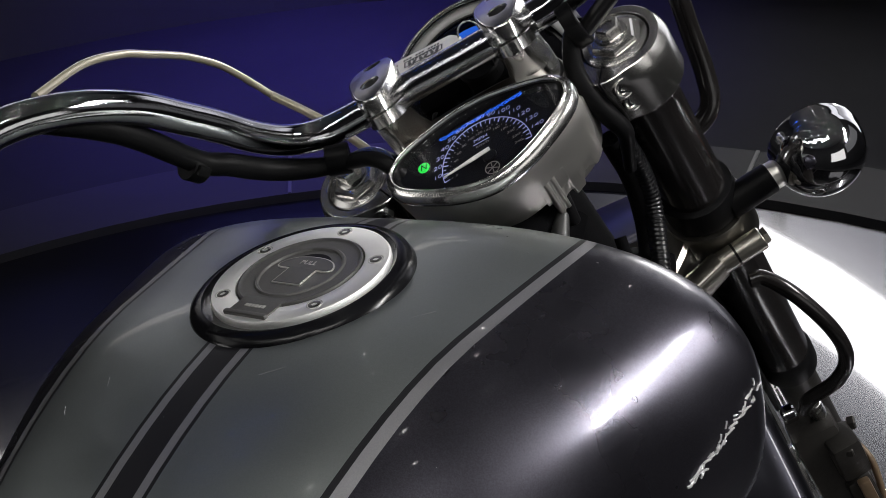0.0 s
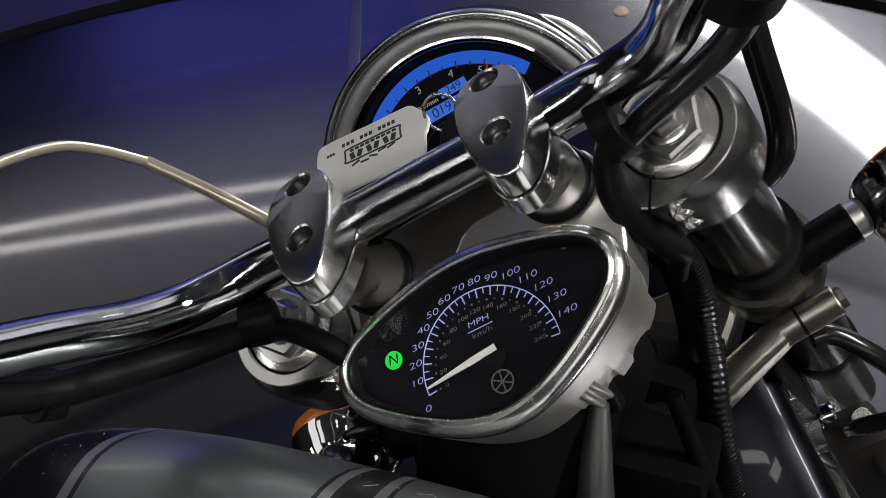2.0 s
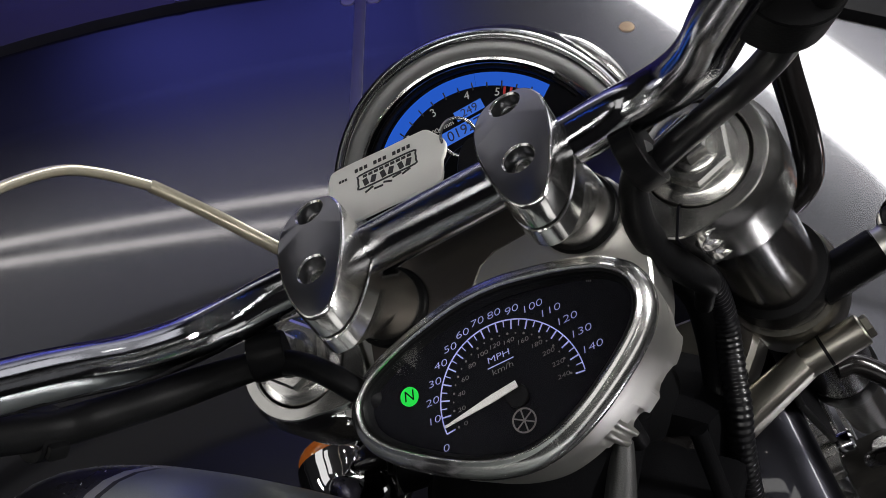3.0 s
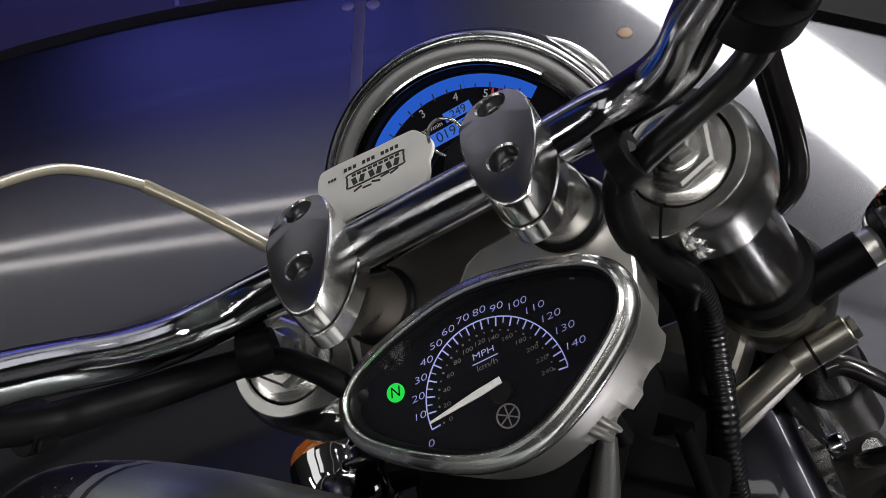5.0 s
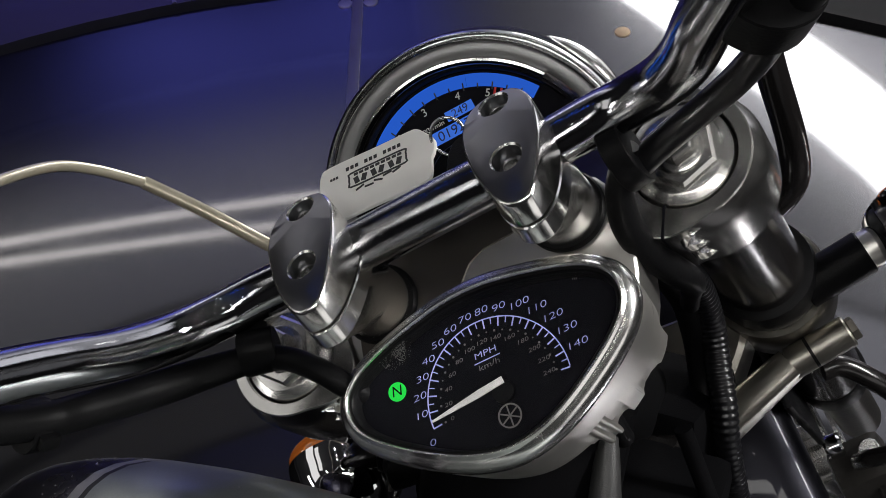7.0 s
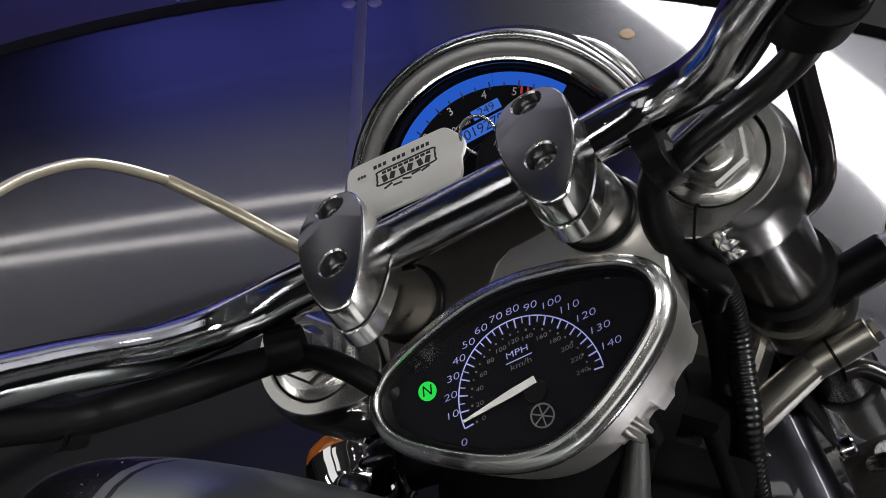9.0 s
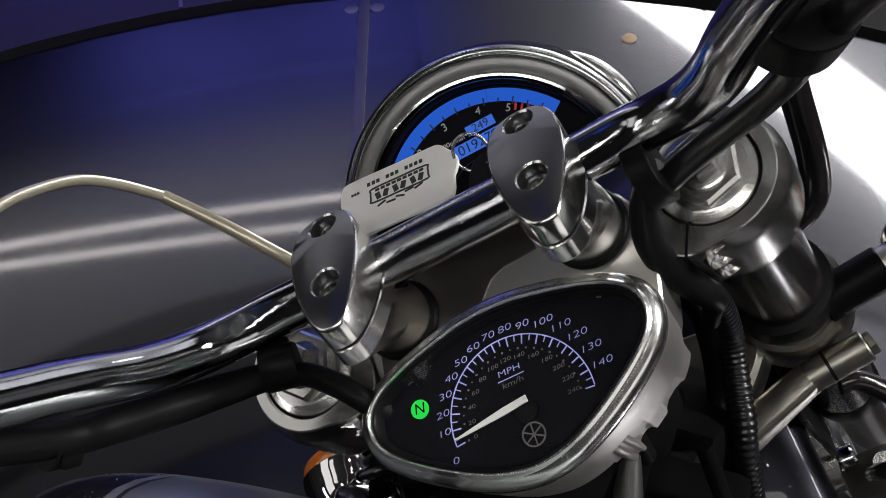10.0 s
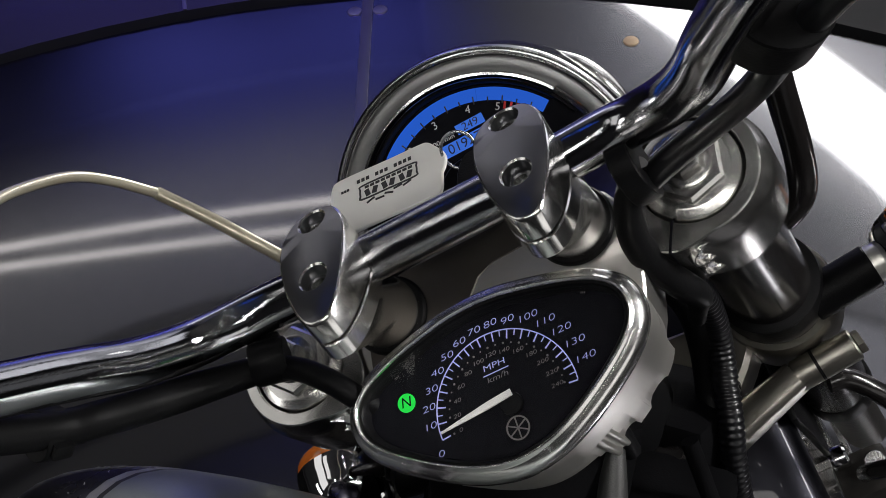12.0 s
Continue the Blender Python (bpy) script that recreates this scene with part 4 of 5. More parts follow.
# -- upper triple clamp --
FX, FY = 0.1075, 0.0455
bm = bmesh.new()
outline = closed_curve([(-0.060, -0.014), (-0.03, -0.030), (0.03, -0.030), (0.060, -0.014), (0.072, 0.018), (0.068, 0.055), (0.03, 0.066), (-0.03, 0.066), (-0.068, 0.055), (-0.072, 0.018)], 5)
plate(bm, outline, -0.160, -0.1215, 0.0012)
clamp = part("upper_triple_clamp", bm, M_PLATE, bike, "satin aluminium upper fork clamp", FRONT)
for s in (-1, 1):
    bm = bmesh.new()
    rows = []
    for kind in range(9):
        row = []
        for i in range(72):
            th = 2 * math.pi * i / 72
            off = abs((math.degrees(th) + 132 + 180) % 360 - 180)
            top = 0.0322 + (0.0085 * math.cos(radians(off * 2)) ** 2 if off < 45 else 0.0)
            body = max(0.0374, top + 0.001)
            r, z = ((0.0257, -0.138), (0.0257, -0.1222), (0.0264, -0.1212), (top - 0.0004, -0.1212), (top + 0.0004, -0.1217), (top * 0.35 + body * 0.65, -0.1285), (body - 0.0003, -0.1345), (body, -0.165), (body - 0.002, -0.168))[kind]
            row.append(Vector((s * (FX + r * math.cos(th)), FY + r * math.sin(th), z)))
        rows.append(row)
    loft(bm, rows)
    part("clamp_ring", bm, M_CASTCLAMP, clamp, "polished clamp ring with a bolted boss", angle=28)
    bm = bmesh.new()
    box(bm, (0.0013, 0.0160, 0.047), Matrix.Translation((s * 0.0880, 0.0188, -0.1442)) @ pose(0, 0, 0, 0, 0, -26 * s), 0.0002)
    part("slit", bm, M_DIAL, clamp, "dark clamping slit")
    for x, z in ((0.0986, -0.1330), (0.0998, -0.1480)):
        bm = bmesh.new()
        a = Vector((s * x, 0.0098, z))
        dd = Vector((s * 0.35, -0.93, 0.12)).normalized()
        m = axis_frame(a - dd * 0.004, a + dd)
        turned(bm, [(0.0082, -0.004), (0.0082, 0.0040), (0.0078, 0.0052), (0.0070, 0.0050), (0.0066, -0.001), (0.0, -0.001)], m, 28, close=False)
        pin = part("pinch_bolt", bm, M_RISER, clamp, "shiny sunken pinch bolt")
        bm = bmesh.new()
        turned(bm, [(0.0050, -0.001), (0.0050, 0.0032), (0.0045, 0.0038), (0.0028, 0.0038), (0.0027, 0.001), (0.0, 0.001)], m, 16, close=False)
        part("bolt_head", bm, M_CHROME, pin, "chrome socket head")

# dark reflection in the clamp plate, laid on as a thin brown-black sheet
bm = bmesh.new()
plate(bm, [(-0.012, -0.024), (-0.0105, 0.036), (-0.003, 0.044), (0.006, 0.0475), (0.030, 0.0485), (0.030, 0.064), (-0.040, 0.064), (-0.066, 0.046), (-0.070, 0.020), (-0.058, -0.010), (-0.030, -0.024)], -0.1216, -0.1203, 0.0005)
part("clamp_reflection", bm, M_DARKREFLECT, clamp, "thin dark sheet standing for the dark reflection in the clamp plate")

# -- fork legs --
def fork_leg(s):
    bm = bmesh.new()
    turned(bm, [(0.0265, -0.60), (0.0265, -0.14), (0.0245, -0.1385)], Matrix.Translation((s * FX, FY, 0)), 48)
    leg = part("fork_leg", bm, M_BLACKTUBE, bike, "gloss black upper fork tube", FRONT)
    bm = bmesh.new()
    c = Matrix.Translation((s * FX, FY, 0))
    turned(bm, [(0.0246, -0.143), (0.0246, -0.1226), (0.0240, -0.1217), (0.0205, -0.1200), (0.0190, -0.1195)], c, 56)
    turned(bm, [(0.0186, -0.1205), (0.0184, -0.1168), (0.0168, -0.1150), (0.0130, -0.1147)], c @ pose(0, 0, 0, 0, 0, 17), 6)
    part("fork_cap", bm, M_CASTCLAMP, leg, "satin hexagonal fork cap", angle=20)
    bm = bmesh.new()
    turned(bm, [(0.0126, -0.1170), (0.0122, -0.1138), (0.0106, -0.1130)], c, 32)
    turned(bm, [(0.0094, -0.1135), (0.0094, -0.1062), (0.0084, -0.1048), (0.0052, -0.1046), (0.0048, -0.1062), (0.0, -0.1062)], c @ pose(0, 0, 0, 0, 0, 12), 6, close=False)
    part("adjuster_nut", bm, M_CASTCLAMP, leg, "round steel adjuster", angle=30)
    bm = bmesh.new()
    turned(bm, [(0.0205, -0.80), (0.0205, -0.60)], c, 32)
    part("slider", bm, M_CALIPER, leg, "dark metal fork slider")
    bm = bmesh.new()
    turned(bm, [(0.0285, -0.615), (0.029, -0.61), (0.029, -0.59), (0.027, -0.585)], c, 40)
    part("dust_seal", bm, M_RUBBER, leg, "black dust seal")
    return leg


fork_leg(-1)
fork_leg(1)

# -- lower triple clamp --
bm = bmesh.new()
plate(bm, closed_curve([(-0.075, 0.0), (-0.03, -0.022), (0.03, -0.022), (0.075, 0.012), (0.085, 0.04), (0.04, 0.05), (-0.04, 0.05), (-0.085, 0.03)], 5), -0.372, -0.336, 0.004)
lower = part("lower_triple_clamp", bm, M_SHADEDCLAMP, bike, "satin aluminium lower fork clamp, toned dark for the shade", FRONT)
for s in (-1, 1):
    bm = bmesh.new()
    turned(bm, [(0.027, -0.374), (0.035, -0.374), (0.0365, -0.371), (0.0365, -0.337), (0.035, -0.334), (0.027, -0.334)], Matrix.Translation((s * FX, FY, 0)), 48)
    part("clamp_ring", bm, M_SHADEDCLAMP, lower)
    bm = bmesh.new()
    sections = []
    for k in range(7):
        f = k / 6
        c = Vector((s * (0.044 + 0.054 * f), -0.0175 + 0.0155 * f, -0.362 + 0.010 * f))
        wide, tall = 0.0115 - 0.0020 * f, 0.0150 - 0.0050 * f
        ring = []
        for i in range(24):
            th = 2 * math.pi * i / 24
            cc, ss = math.cos(th), math.sin(th)
            ring.append(c + Vector((-s * 0.27, 0.96, 0)) * (wide * math.copysign(abs(cc) ** 0.45, cc)) + Vector((0, 0, tall * math.copysign(abs(ss) ** 0.45, ss))))
        sections.append(ring)
    loft(bm, sections, True, True)
    rod(bm, (s * 0.0975, -0.002, -0.352), (s * 0.1375, 0.002, -0.350), 0.0100, 24, 0.001)
    rod(bm, (s * 0.1375, 0.002, -0.350), (s * 0.1420, 0.0026, -0.350), 0.0075, 6, 0.0006)
    part("clamp_lug", bm, M_SHADEDCLAMP, lower)
    bm = bmesh.new()
    rod(bm, (s * 0.1110, -0.0005, -0.351), (s * 0.1130, -0.0003, -0.351), 0.0102, 24, 0.0001)
    part("slit", bm, M_RUBBER, lower, "dark clamping slit")
bm = bmesh.new()
rod(bm, (0, 0, -0.335), (0, 0, -0.16), 0.036, 40, 0.003)
part("steering_head", bm, M_PLASTIC, bike, "black steering head tube", FRONT)


# -- turn signals --
def turn_signal(s):
    c = Vector((0.208, 0.036, -0.325) if s > 0 else (-0.190, 0.044, -0.325))
    m = axis_frame(c, c + Vector((0.0, 1.0, -0.18 if s > 0 else -0.12)))
    bm = bmesh.new()
    R = 0.0375
    turned(bm, [(R * math.sin(radians(a)), -R * math.cos(radians(a))) for a in range(0, 91, 6)] + [(0.0385, 0.004), (0.0385, 0.010), (0.036, 0.011)], m, 56, close=False)
    sig = part("turn_signal", bm, M_CHROME, bike, "round chrome turn signal with amber lens", FRONT)
    bm = bmesh.new()
    turned(bm, [(0.0355, 0.008), (0.0350, 0.0120), (0.030, 0.017), (0.018, 0.022), (0.0, 0.024)] if s > 0 else [(0.0355, 0.008), (0.0372, 0.0105), (0.0374, 0.0150), (0.0360, 0.0190), (0.031, 0.0230), (0.018, 0.0270), (0.0, 0.028)], m, 48, close=False)
    part("lens", bm, M_AMBER, sig, "amber lens")
    bm = bmesh.new()
    rod(bm, (s * 0.125, 0.030, -0.327), (s * 0.166, 0.034, -0.325), 0.0135, 28, 0.001)
    part("stem", bm, M_PLASTIC, sig, "black stem")
    bm = bmesh.new()
    rod(bm, (s * 0.164, 0.034, -0.325), (s * 0.178, 0.0352, -0.325), 0.0120, 28, 0.001)
    part("collar", bm, M_SATIN, sig, "bright metal collar")
    bm = bmesh.new()
    turned(bm, [(0.0268, -0.333), (0.0315, -0.332), (0.0325, -0.322), (0.0315, -0.306), (0.0268, -0.304)], Matrix.Translation((s * FX, FY, 0)), 48)
    part("band", bm, M_RUBBER, sig, "black rubber mounting band")
    return sig


turn_signal(-1)
turn_signal(1)

# -- tachometer in the headlamp nacelle --
TACH = Matrix.Translation((0.0055, -0.00425 + 0.0949, -0.00265 - 0.1521)) @ Matrix(((1, 0, 0, 0), (0, 0.8486, -0.529, 0), (0, 0.529, 0.8486, 0), (0, 0, 0, 1)))
TACHF = FRONT @ TACH


def half_turned(bm, profile, a0=8, a1=172, n=56, mat=0, cyclic=False):
    rings = []
    for i in range(n + 1):
        a = radians(a0 + (a1 - a0) * i / n)
        rings.append([Vector((r * math.cos(a), r * math.sin(a), z)) for r, z in profile])
    loft(bm, rings, True, True, cyclic=True, mat=mat)


bm = bmesh.new()
half_turned(bm, [(0.0786, -0.0100), (0.0786, -0.0034), (0.0792, -0.0012), (0.0800, -0.0003), (0.0808, -0.0009), (0.0814, -0.0028), (0.0824, -0.0032), (0.0830, -0.0014), (0.0838, -0.0008), (0.0846, -0.0022), (0.0852, -0.006), (0.0858, -0.013), (0.0864, -0.03), (0.085, -0.055), (0.077, -0.095), (0.060, -0.13), (0.02, -0.15), (0.0, -0.15), (0.0, -0.14), (0.066, -0.05)], -2, 182, 88)
tach = part("tachometer", bm, M_NACELLE, bike, "half-round metal tachometer nacelle with blue lit display", TACHF, angle=50)
bm = bmesh.new()
half_turned(bm, [(0.0712, -0.0110), (0.0712, -0.0046), (0.0718, -0.0042), (0.0780, -0.0036), (0.0786, -0.0040), (0.0786, -0.0110)], 2, 178, 88)
part("rim_band", bm, M_BANDSATIN, tach, "flat satin grey band inside the rim", angle=50)
bm = bmesh.new()
half_turned(bm, [(0.0665, -0.012), (0.0668, -0.0052), (0.0680, -0.0028), (0.0696, -0.0016), (0.0709, -0.0018), (0.0715, -0.0036), (0.0711, -0.012)], 35, 154, 72)
part("bezel", bm, M_NACELLE, tach, "polished inner bezel")
bm = bmesh.new()
half_turned(bm, [(0.0, -0.0115), (0.0, -0.0100), (0.0675, -0.0100), (0.0675, -0.0115)], -2, 182)
part("dial", bm, M_DIAL, tach, "black dial face", smooth=False)
bm = bmesh.new()
half_turned(bm, [(0.0646, -0.0110), (0.0655, -0.0050), (0.0664, -0.0040), (0.0670, -0.0045), (0.0670, -0.0110)], 22, 158, 60)
part("inner_rim", bm, M_PLASTIC, tach, "black inner rim")
bm = bmesh.new()
half_turned(bm, [(0.0562, -0.0099), (0.0562, -0.0092), (0.0630, -0.0092), (0.0630, -0.0099)], 35, 71)
part("light_band", bm, M_BLUEBAND, tach, "glowing blue band", smooth=False)
bm = bmesh.new()
half_turned(bm, [(0.0562, -0.0099), (0.0562, -0.0092), (0.0630, -0.0092), (0.0630, -0.0099)], 71.2, 152)
part("light_band", bm, M_BLUEBAND, tach, "glowing blue band", smooth=False)
for k, n_ in enumerate("2345"):
    a = radians((118.8, 98.8, 77.4, 60.1)[k])
    c = Vector((0.0528 * math.cos(a), 0.0528 * math.sin(a), -0.0095))
    part("numeral", lettering(n_, 0.0058, Matrix.Translation(c) @ pose(0, 0, 0, 0, 0, math.degrees(a) - 90), 0.0001, 0.1), M_NEEDLE, tach, smooth=False)
bm = bmesh.new()
for i in range(15):
    a = radians(150 - 7.7 * i)
    L = 0.004 if i % 2 == 0 else 0.0025
    box(bm, (L, 0.0007, 0.0003), Matrix.Translation((0.0568 * math.cos(a), 0.0568 * math.sin(a), -0.0090)) @ pose(0, 0, 0, 0, 0, math.degrees(a)))
part("scale", bm, M_TAGINK, tach, "fine dial ticks", smooth=False)
bm = bmesh.new()
for i in range(3):
    a = radians(56 - 3.5 * i)
    box(bm, (0.004, 0.0012, 0.0003), Matrix.Translation((0.0540 * math.cos(a), 0.0540 * math.sin(a), -0.0094)) @ pose(0, 0, 0, 0, 0, math.degrees(a)))
part("red_marks", bm, M_RED, tach, "red marks", smooth=False)
for w, h, x, y, text, ts in ((0.0160, 0.0052, 0.0092, 0.0446, "249", 0.0058), (0.038, 0.0068, 0.004, 0.0371, "019279", 0.0072)):
    bm = bmesh.new()
    box(bm, (w, h, 0.0005), Matrix.Translation((x, y, -0.0097)), 0.0)
    part("display", bm, M_LCD, tach, "glowing blue display", smooth=False)
    part("digits", lettering(text, ts, Matrix.Translation((x, y, -0.0093)), 0.0001, 0.1, 1.1), M_LCDINK, tach, smooth=False)
part("word", lettering("x1000r/min", 0.0034, Matrix.Translation((-0.0105, 0.0432, -0.0097)), 0.0001, 0.1, 1.2), M_NEEDLE, tach, smooth=False)
bm = bmesh.new()
for s in (-1, 1):
    rod(bm, (s * 0.08, 0.006, -0.06), (s * 0.088, -0.01, -0.06), 0.012, 20, 0.001)
part("mount", bm, M_PLASTIC, tach, "black side mount")

bm = bmesh.new()
tube(bm, [(0.055, 0.055, -0.034), (0.0675, 0.039, -0.030), (0.0765, 0.0202, -0.030), (0.080, 0.0, -0.034)], lambda t: 0.008 + 0.004 * math.sin(math.pi * min(1.0, t * 1.2)), 24, 8)
part("side_lobe", bm, M_CASTCLAMP, tach, "rounded metal side lobe")

# -- ignition lock, with the key and its tag --
bm = bmesh.new()
turned(bm, [(0.017, -0.1215), (0.017, -0.112), (0.0155, -0.1105), (0.008, -0.1105), (0.0075, -0.1120), (0.0, -0.1120)], Matrix.Translation((0.012, 0.084, 0)), 32, close=False)
part("ignition_lock", bm, M_PLASTIC, bike, "black round ignition lock", FRONT)
bm = bmesh.new()
box(bm, (0.104, 0.034, 0.060), Matrix.Translation((0.0, 0.084, -0.160)), 0.004)
box(bm, (0.040, 0.026, 0.018), Matrix.Translation((-0.022, 0.081, -0.124)), 0.003)
housing = part("ignition_housing", bm, M_COVER, bike, "black ignition housing ahead of the fork clamp", FRONT)
bm = bmesh.new()
turned(bm, [(0.0128, -0.1125), (0.0142, -0.1118), (0.0150, -0.1128), (0.0150, -0.1165)], Matrix.Translation((0.012, 0.084, 0)), 36, close=False)
part("lock_ring", bm, M_STEEL, housing, "bright ring round the lock")
for x0, x1, y0 in ((-0.040, -0.026, 0.068), (-0.018, -0.006, 0.070), (0.026, 0.040, 0.069)):
    bm = bmesh.new()
    tube(bm, [(x0, y0, -0.150), (x0 + 0.002, y0 - 0.002, -0.128), ((x0 + x1) / 2, y0 + 0.001, -0.120), (x1, y0 + 0.004, -0.126), (x1 + 0.003, y0 + 0.010, -0.150)], 0.0017, 10, 6)
    part("wire", bm, M_SLEEVE, housing, "thin black wire loop")
bm = bmesh.new()
box(bm, (0.016, 0.006, 0.012), Matrix.Translation((-0.034, 0.0655, -0.134)) @ pose(0, 0, 0, 0, 12, 0), 0.001)
part("connector", bm, M_GREYPLASTIC, housing, "grey plug connector")
FW = BIKE @ BASE @ FRONT
TAGM = Matrix.Translation((-0.0225, 0.0910, -0.0880)) @ pose(0, 0, 0, -19, 0, -4)
tw, th = 0.0305, 0.0190
tag_shape = closed_curve([(-tw, -0.006), (-tw + 0.001, -th + 0.003), (-tw + 0.006, -th), (0.0, -th), (tw - 0.006, -th), (tw - 0.001, -th + 0.003), (tw, -0.006), (tw + 0.0015, -0.003), (tw + 0.0028, 0.003), (tw + 0.0015, 0.008), (tw - 0.002, 0.013), (tw - 0.006, th - 0.001), (tw - 0.011, th), (0.0, th), (-tw + 0.006, th), (-tw + 0.001, th - 0.003), (-tw, 0.006)], 3)
bm = bmesh.new()
plate(bm, tag_shape, -0.0011, 0.0011, 0.0005)
tag = mesh_object("key_tag", bm, M_TAGWHITE)
tagged(tag, "white plastic key tag with black print hanging from the ignition key", "key tag")
tag.matrix_basis = FW @ TAGM
bm = bmesh.new()
fr = closed_curve([(-0.0150, -0.0050), (0.0, -0.0052), (0.0150, -0.0050), (0.0160, -0.002), (0.0160, 0.002), (0.0150, 0.0050), (0.0, 0.0052), (-0.0150, 0.0050), (-0.0160, 0.002), (-0.0160, -0.002)], 3)
a_, b_ = offset(fr, 0.0), offset(fr, -0.0009)
loft(bm, [[Vector((x + 0.002, y + 0.0034, 0.0011)) for x, y in a_], [Vector((x + 0.002, y + 0.0034, 0.0014)) for x, y in a_], [Vector((x + 0.002, y + 0.0034, 0.0014)) for x, y in b_], [Vector((x + 0.002, y + 0.0034, 0.0011)) for x, y in b_]])
for x in (-0.0075, 0.0020, 0.0115):
    for dx, tilt in ((-0.0021, 14), (0.0021, -14)):
        box(bm, (0.0026, 0.0044, 0.0003), Matrix.Translation((x + dx, 0.0022, 0.00125)) @ pose(0, 0, 0, 0, 0, tilt))
for i in range(9):
    box(bm, (0.0022, 0.0015, 0.0003), Matrix.Translation((-0.0098 + 0.0030 * i, 0.0063, 0.00125)))
for i in range(5):
    box(bm, (0.0048, 0.0010, 0.0003), Matrix.Translation((-0.008 + 0.005 * i, -0.0038 - 0.0012 * math.sin(i * 1.4), 0.00125)) @ pose(0, 0, 0, 0, 0, 22 * math.cos(i * 1.7)))
part("printed_mark", bm, M_TAGINK, tag, "plain black shapes in a frame", smooth=False)
bm = bmesh.new()
for i in range(12):
    if i not in (3, 7):
        box(bm, (0.0017, 0.0022, 0.0003), Matrix.Translation((-0.0143 + 0.0026 * i, 0.0122, 0.00125)))
for i in range(3):
    box(bm, (0.0012, 0.0014, 0.0003), Matrix.Translation((-0.0235 + 0.0016 * i, 0.0095, 0.00125)))
part("printed_bars", bm, M_TAGINK, tag, "plain black printed bars", smooth=False)
bm = bmesh.new()
loop = [(tw + 0.001 + 0.0085 + 0.0085 * math.cos(a * math.pi / 8), 0.004 + 0.004 * math.sin(a * math.pi / 8), 0.0085 * math.sin(a * math.pi / 8)) for a in range(17)]
tube(bm, loop, 0.0008, 10, 4)
part("key_ring", bm, M_STEEL, tag, "bright steel split ring")
bm = bmesh.new()
plate(bm, closed_curve([(0.034, -0.012), (0.046, -0.014), (0.056, -0.008), (0.056, 0.002), (0.048, 0.008), (0.038, 0.006)], 4), -0.0095, -0.0065, 0.0006)
box(bm, (0.0022, 0.0085, 0.024), Matrix.Translation((0.046, -0.003, -0.0205)), 0.0004)
part("key", bm, M_PLASTIC, tag, "black-headed ignition key")

# -- cables and hoses --
def hose(name, pts, r, mat, label, frame=None, **kw):
    bm = bmesh.new()
    tube(bm, pts, r, 16, 8, **kw)
    return part(name, bm, mat, bike, label, frame or FRONT, angle=60)


clutch = hose("clutch_cable", [(-0.215, 0.010, 0.100), (-0.200, 0.058, 0.074), (-0.190, 0.091, 0.046), (-0.184, 0.1116, 0.022), (-0.1808, 0.1298, 0.002), (-0.1763, 0.1452, -0.018), (-0.1692, 0.1616, -0.048), (-0.1627, 0.1668, -0.074), (-0.1538, 0.1660, -0.104)], 0.0030, M_CABLE, "pale clear-sleeved braided clutch cable")
bm = bmesh.new()
tube(bm, [(-0.1545, 0.1665, -0.1030), (-0.1343, 0.1447, -0.118), (-0.1208, 0.1287, -0.130), (-0.104, 0.108, -0.155), (-0.085, 0.08, -0.20)], 0.0037, 16, 8)
part("ferrule", bm, M_CABLE, clutch, "thicker pale cable sleeve")
hose("wire_loom", [(-0.215, -0.012, 0.10), (-0.190, 0.004, 0.05), (-0.172, 0.0145, -0.008), (-0.159, 0.018, -0.026), (-0.146, 0.025, -0.050), (-0.129, 0.031, -0.071), (-0.109, 0.033, -0.085), (-0.092, 0.026, -0.085), (-0.074, 0.010, -0.080), (-0.063, -0.004, -0.090), (-0.058, -0.008, -0.12), (-0.05, 0.0, -0.17)], lambda t: 0.0082 - 0.0024 * min(1.0, max(0.0, (t - 0.42) / 0.2)), M_RUBBER, "thick black wire loom under the handlebar")


def band(c, d, r, w, name="cable_tie"):
    """A flat band round the bar and its loom."""
    bm = bmesh.new()
    m = axis_frame(Vector(c) - Vector(d).normalized() * w / 2, Vector(c) + Vector(d).normalized() * w / 2)
    rings = []
    for k, z in ((0.96, 0), (1, 0.0008), (1, w - 0.0008), (0.96, w)):
        rings.append([m @ Vector((r[0] * k * math.cos(2 * math.pi * i / 28), r[1] * k * math.sin(2 * math.pi * i / 28), z)) for i in range(28)])
    loft(bm, rings, True, True)
    box(bm, (0.008, 0.007, w * 0.7), m @ Matrix.Translation((r[0] * 0.9, 0, w / 2)), 0.001)
    part(name, bm, M_RUBBER, bike, "black rubber strap holding the wires", FRONT)


band((-0.103, 0.0345, -0.0845), (1, -0.1, -0.35), (0.0105, 0.0125), 0.017)
band((-0.176, 0.015, -0.010), (-0.010, -0.006, 0.025), (0.0115, 0.0115), 0.013)
band((0.0885, 0.0400, -0.0870), (1, 0, 0.12), (0.0150, 0.0185), 0.011)
band((0.1640, 0.0215, 0.0060), (0.010, -0.006, 0.025), (0.0165, 0.0185), 0.022)
hose("throttle_hose", [(0.221, -0.017, 0.09), (0.192, 0.001, 0.045), (0.166, 0.0180, -0.007), (0.155, 0.0210, -0.026), (0.142, 0.0280, -0.050), (0.125, 0.0340, -0.071), (0.105, 0.0360, -0.085), (0.088, 0.035, -0.094)], 0.0062, M_SLEEVE, "black glossy sleeved throttle cables")
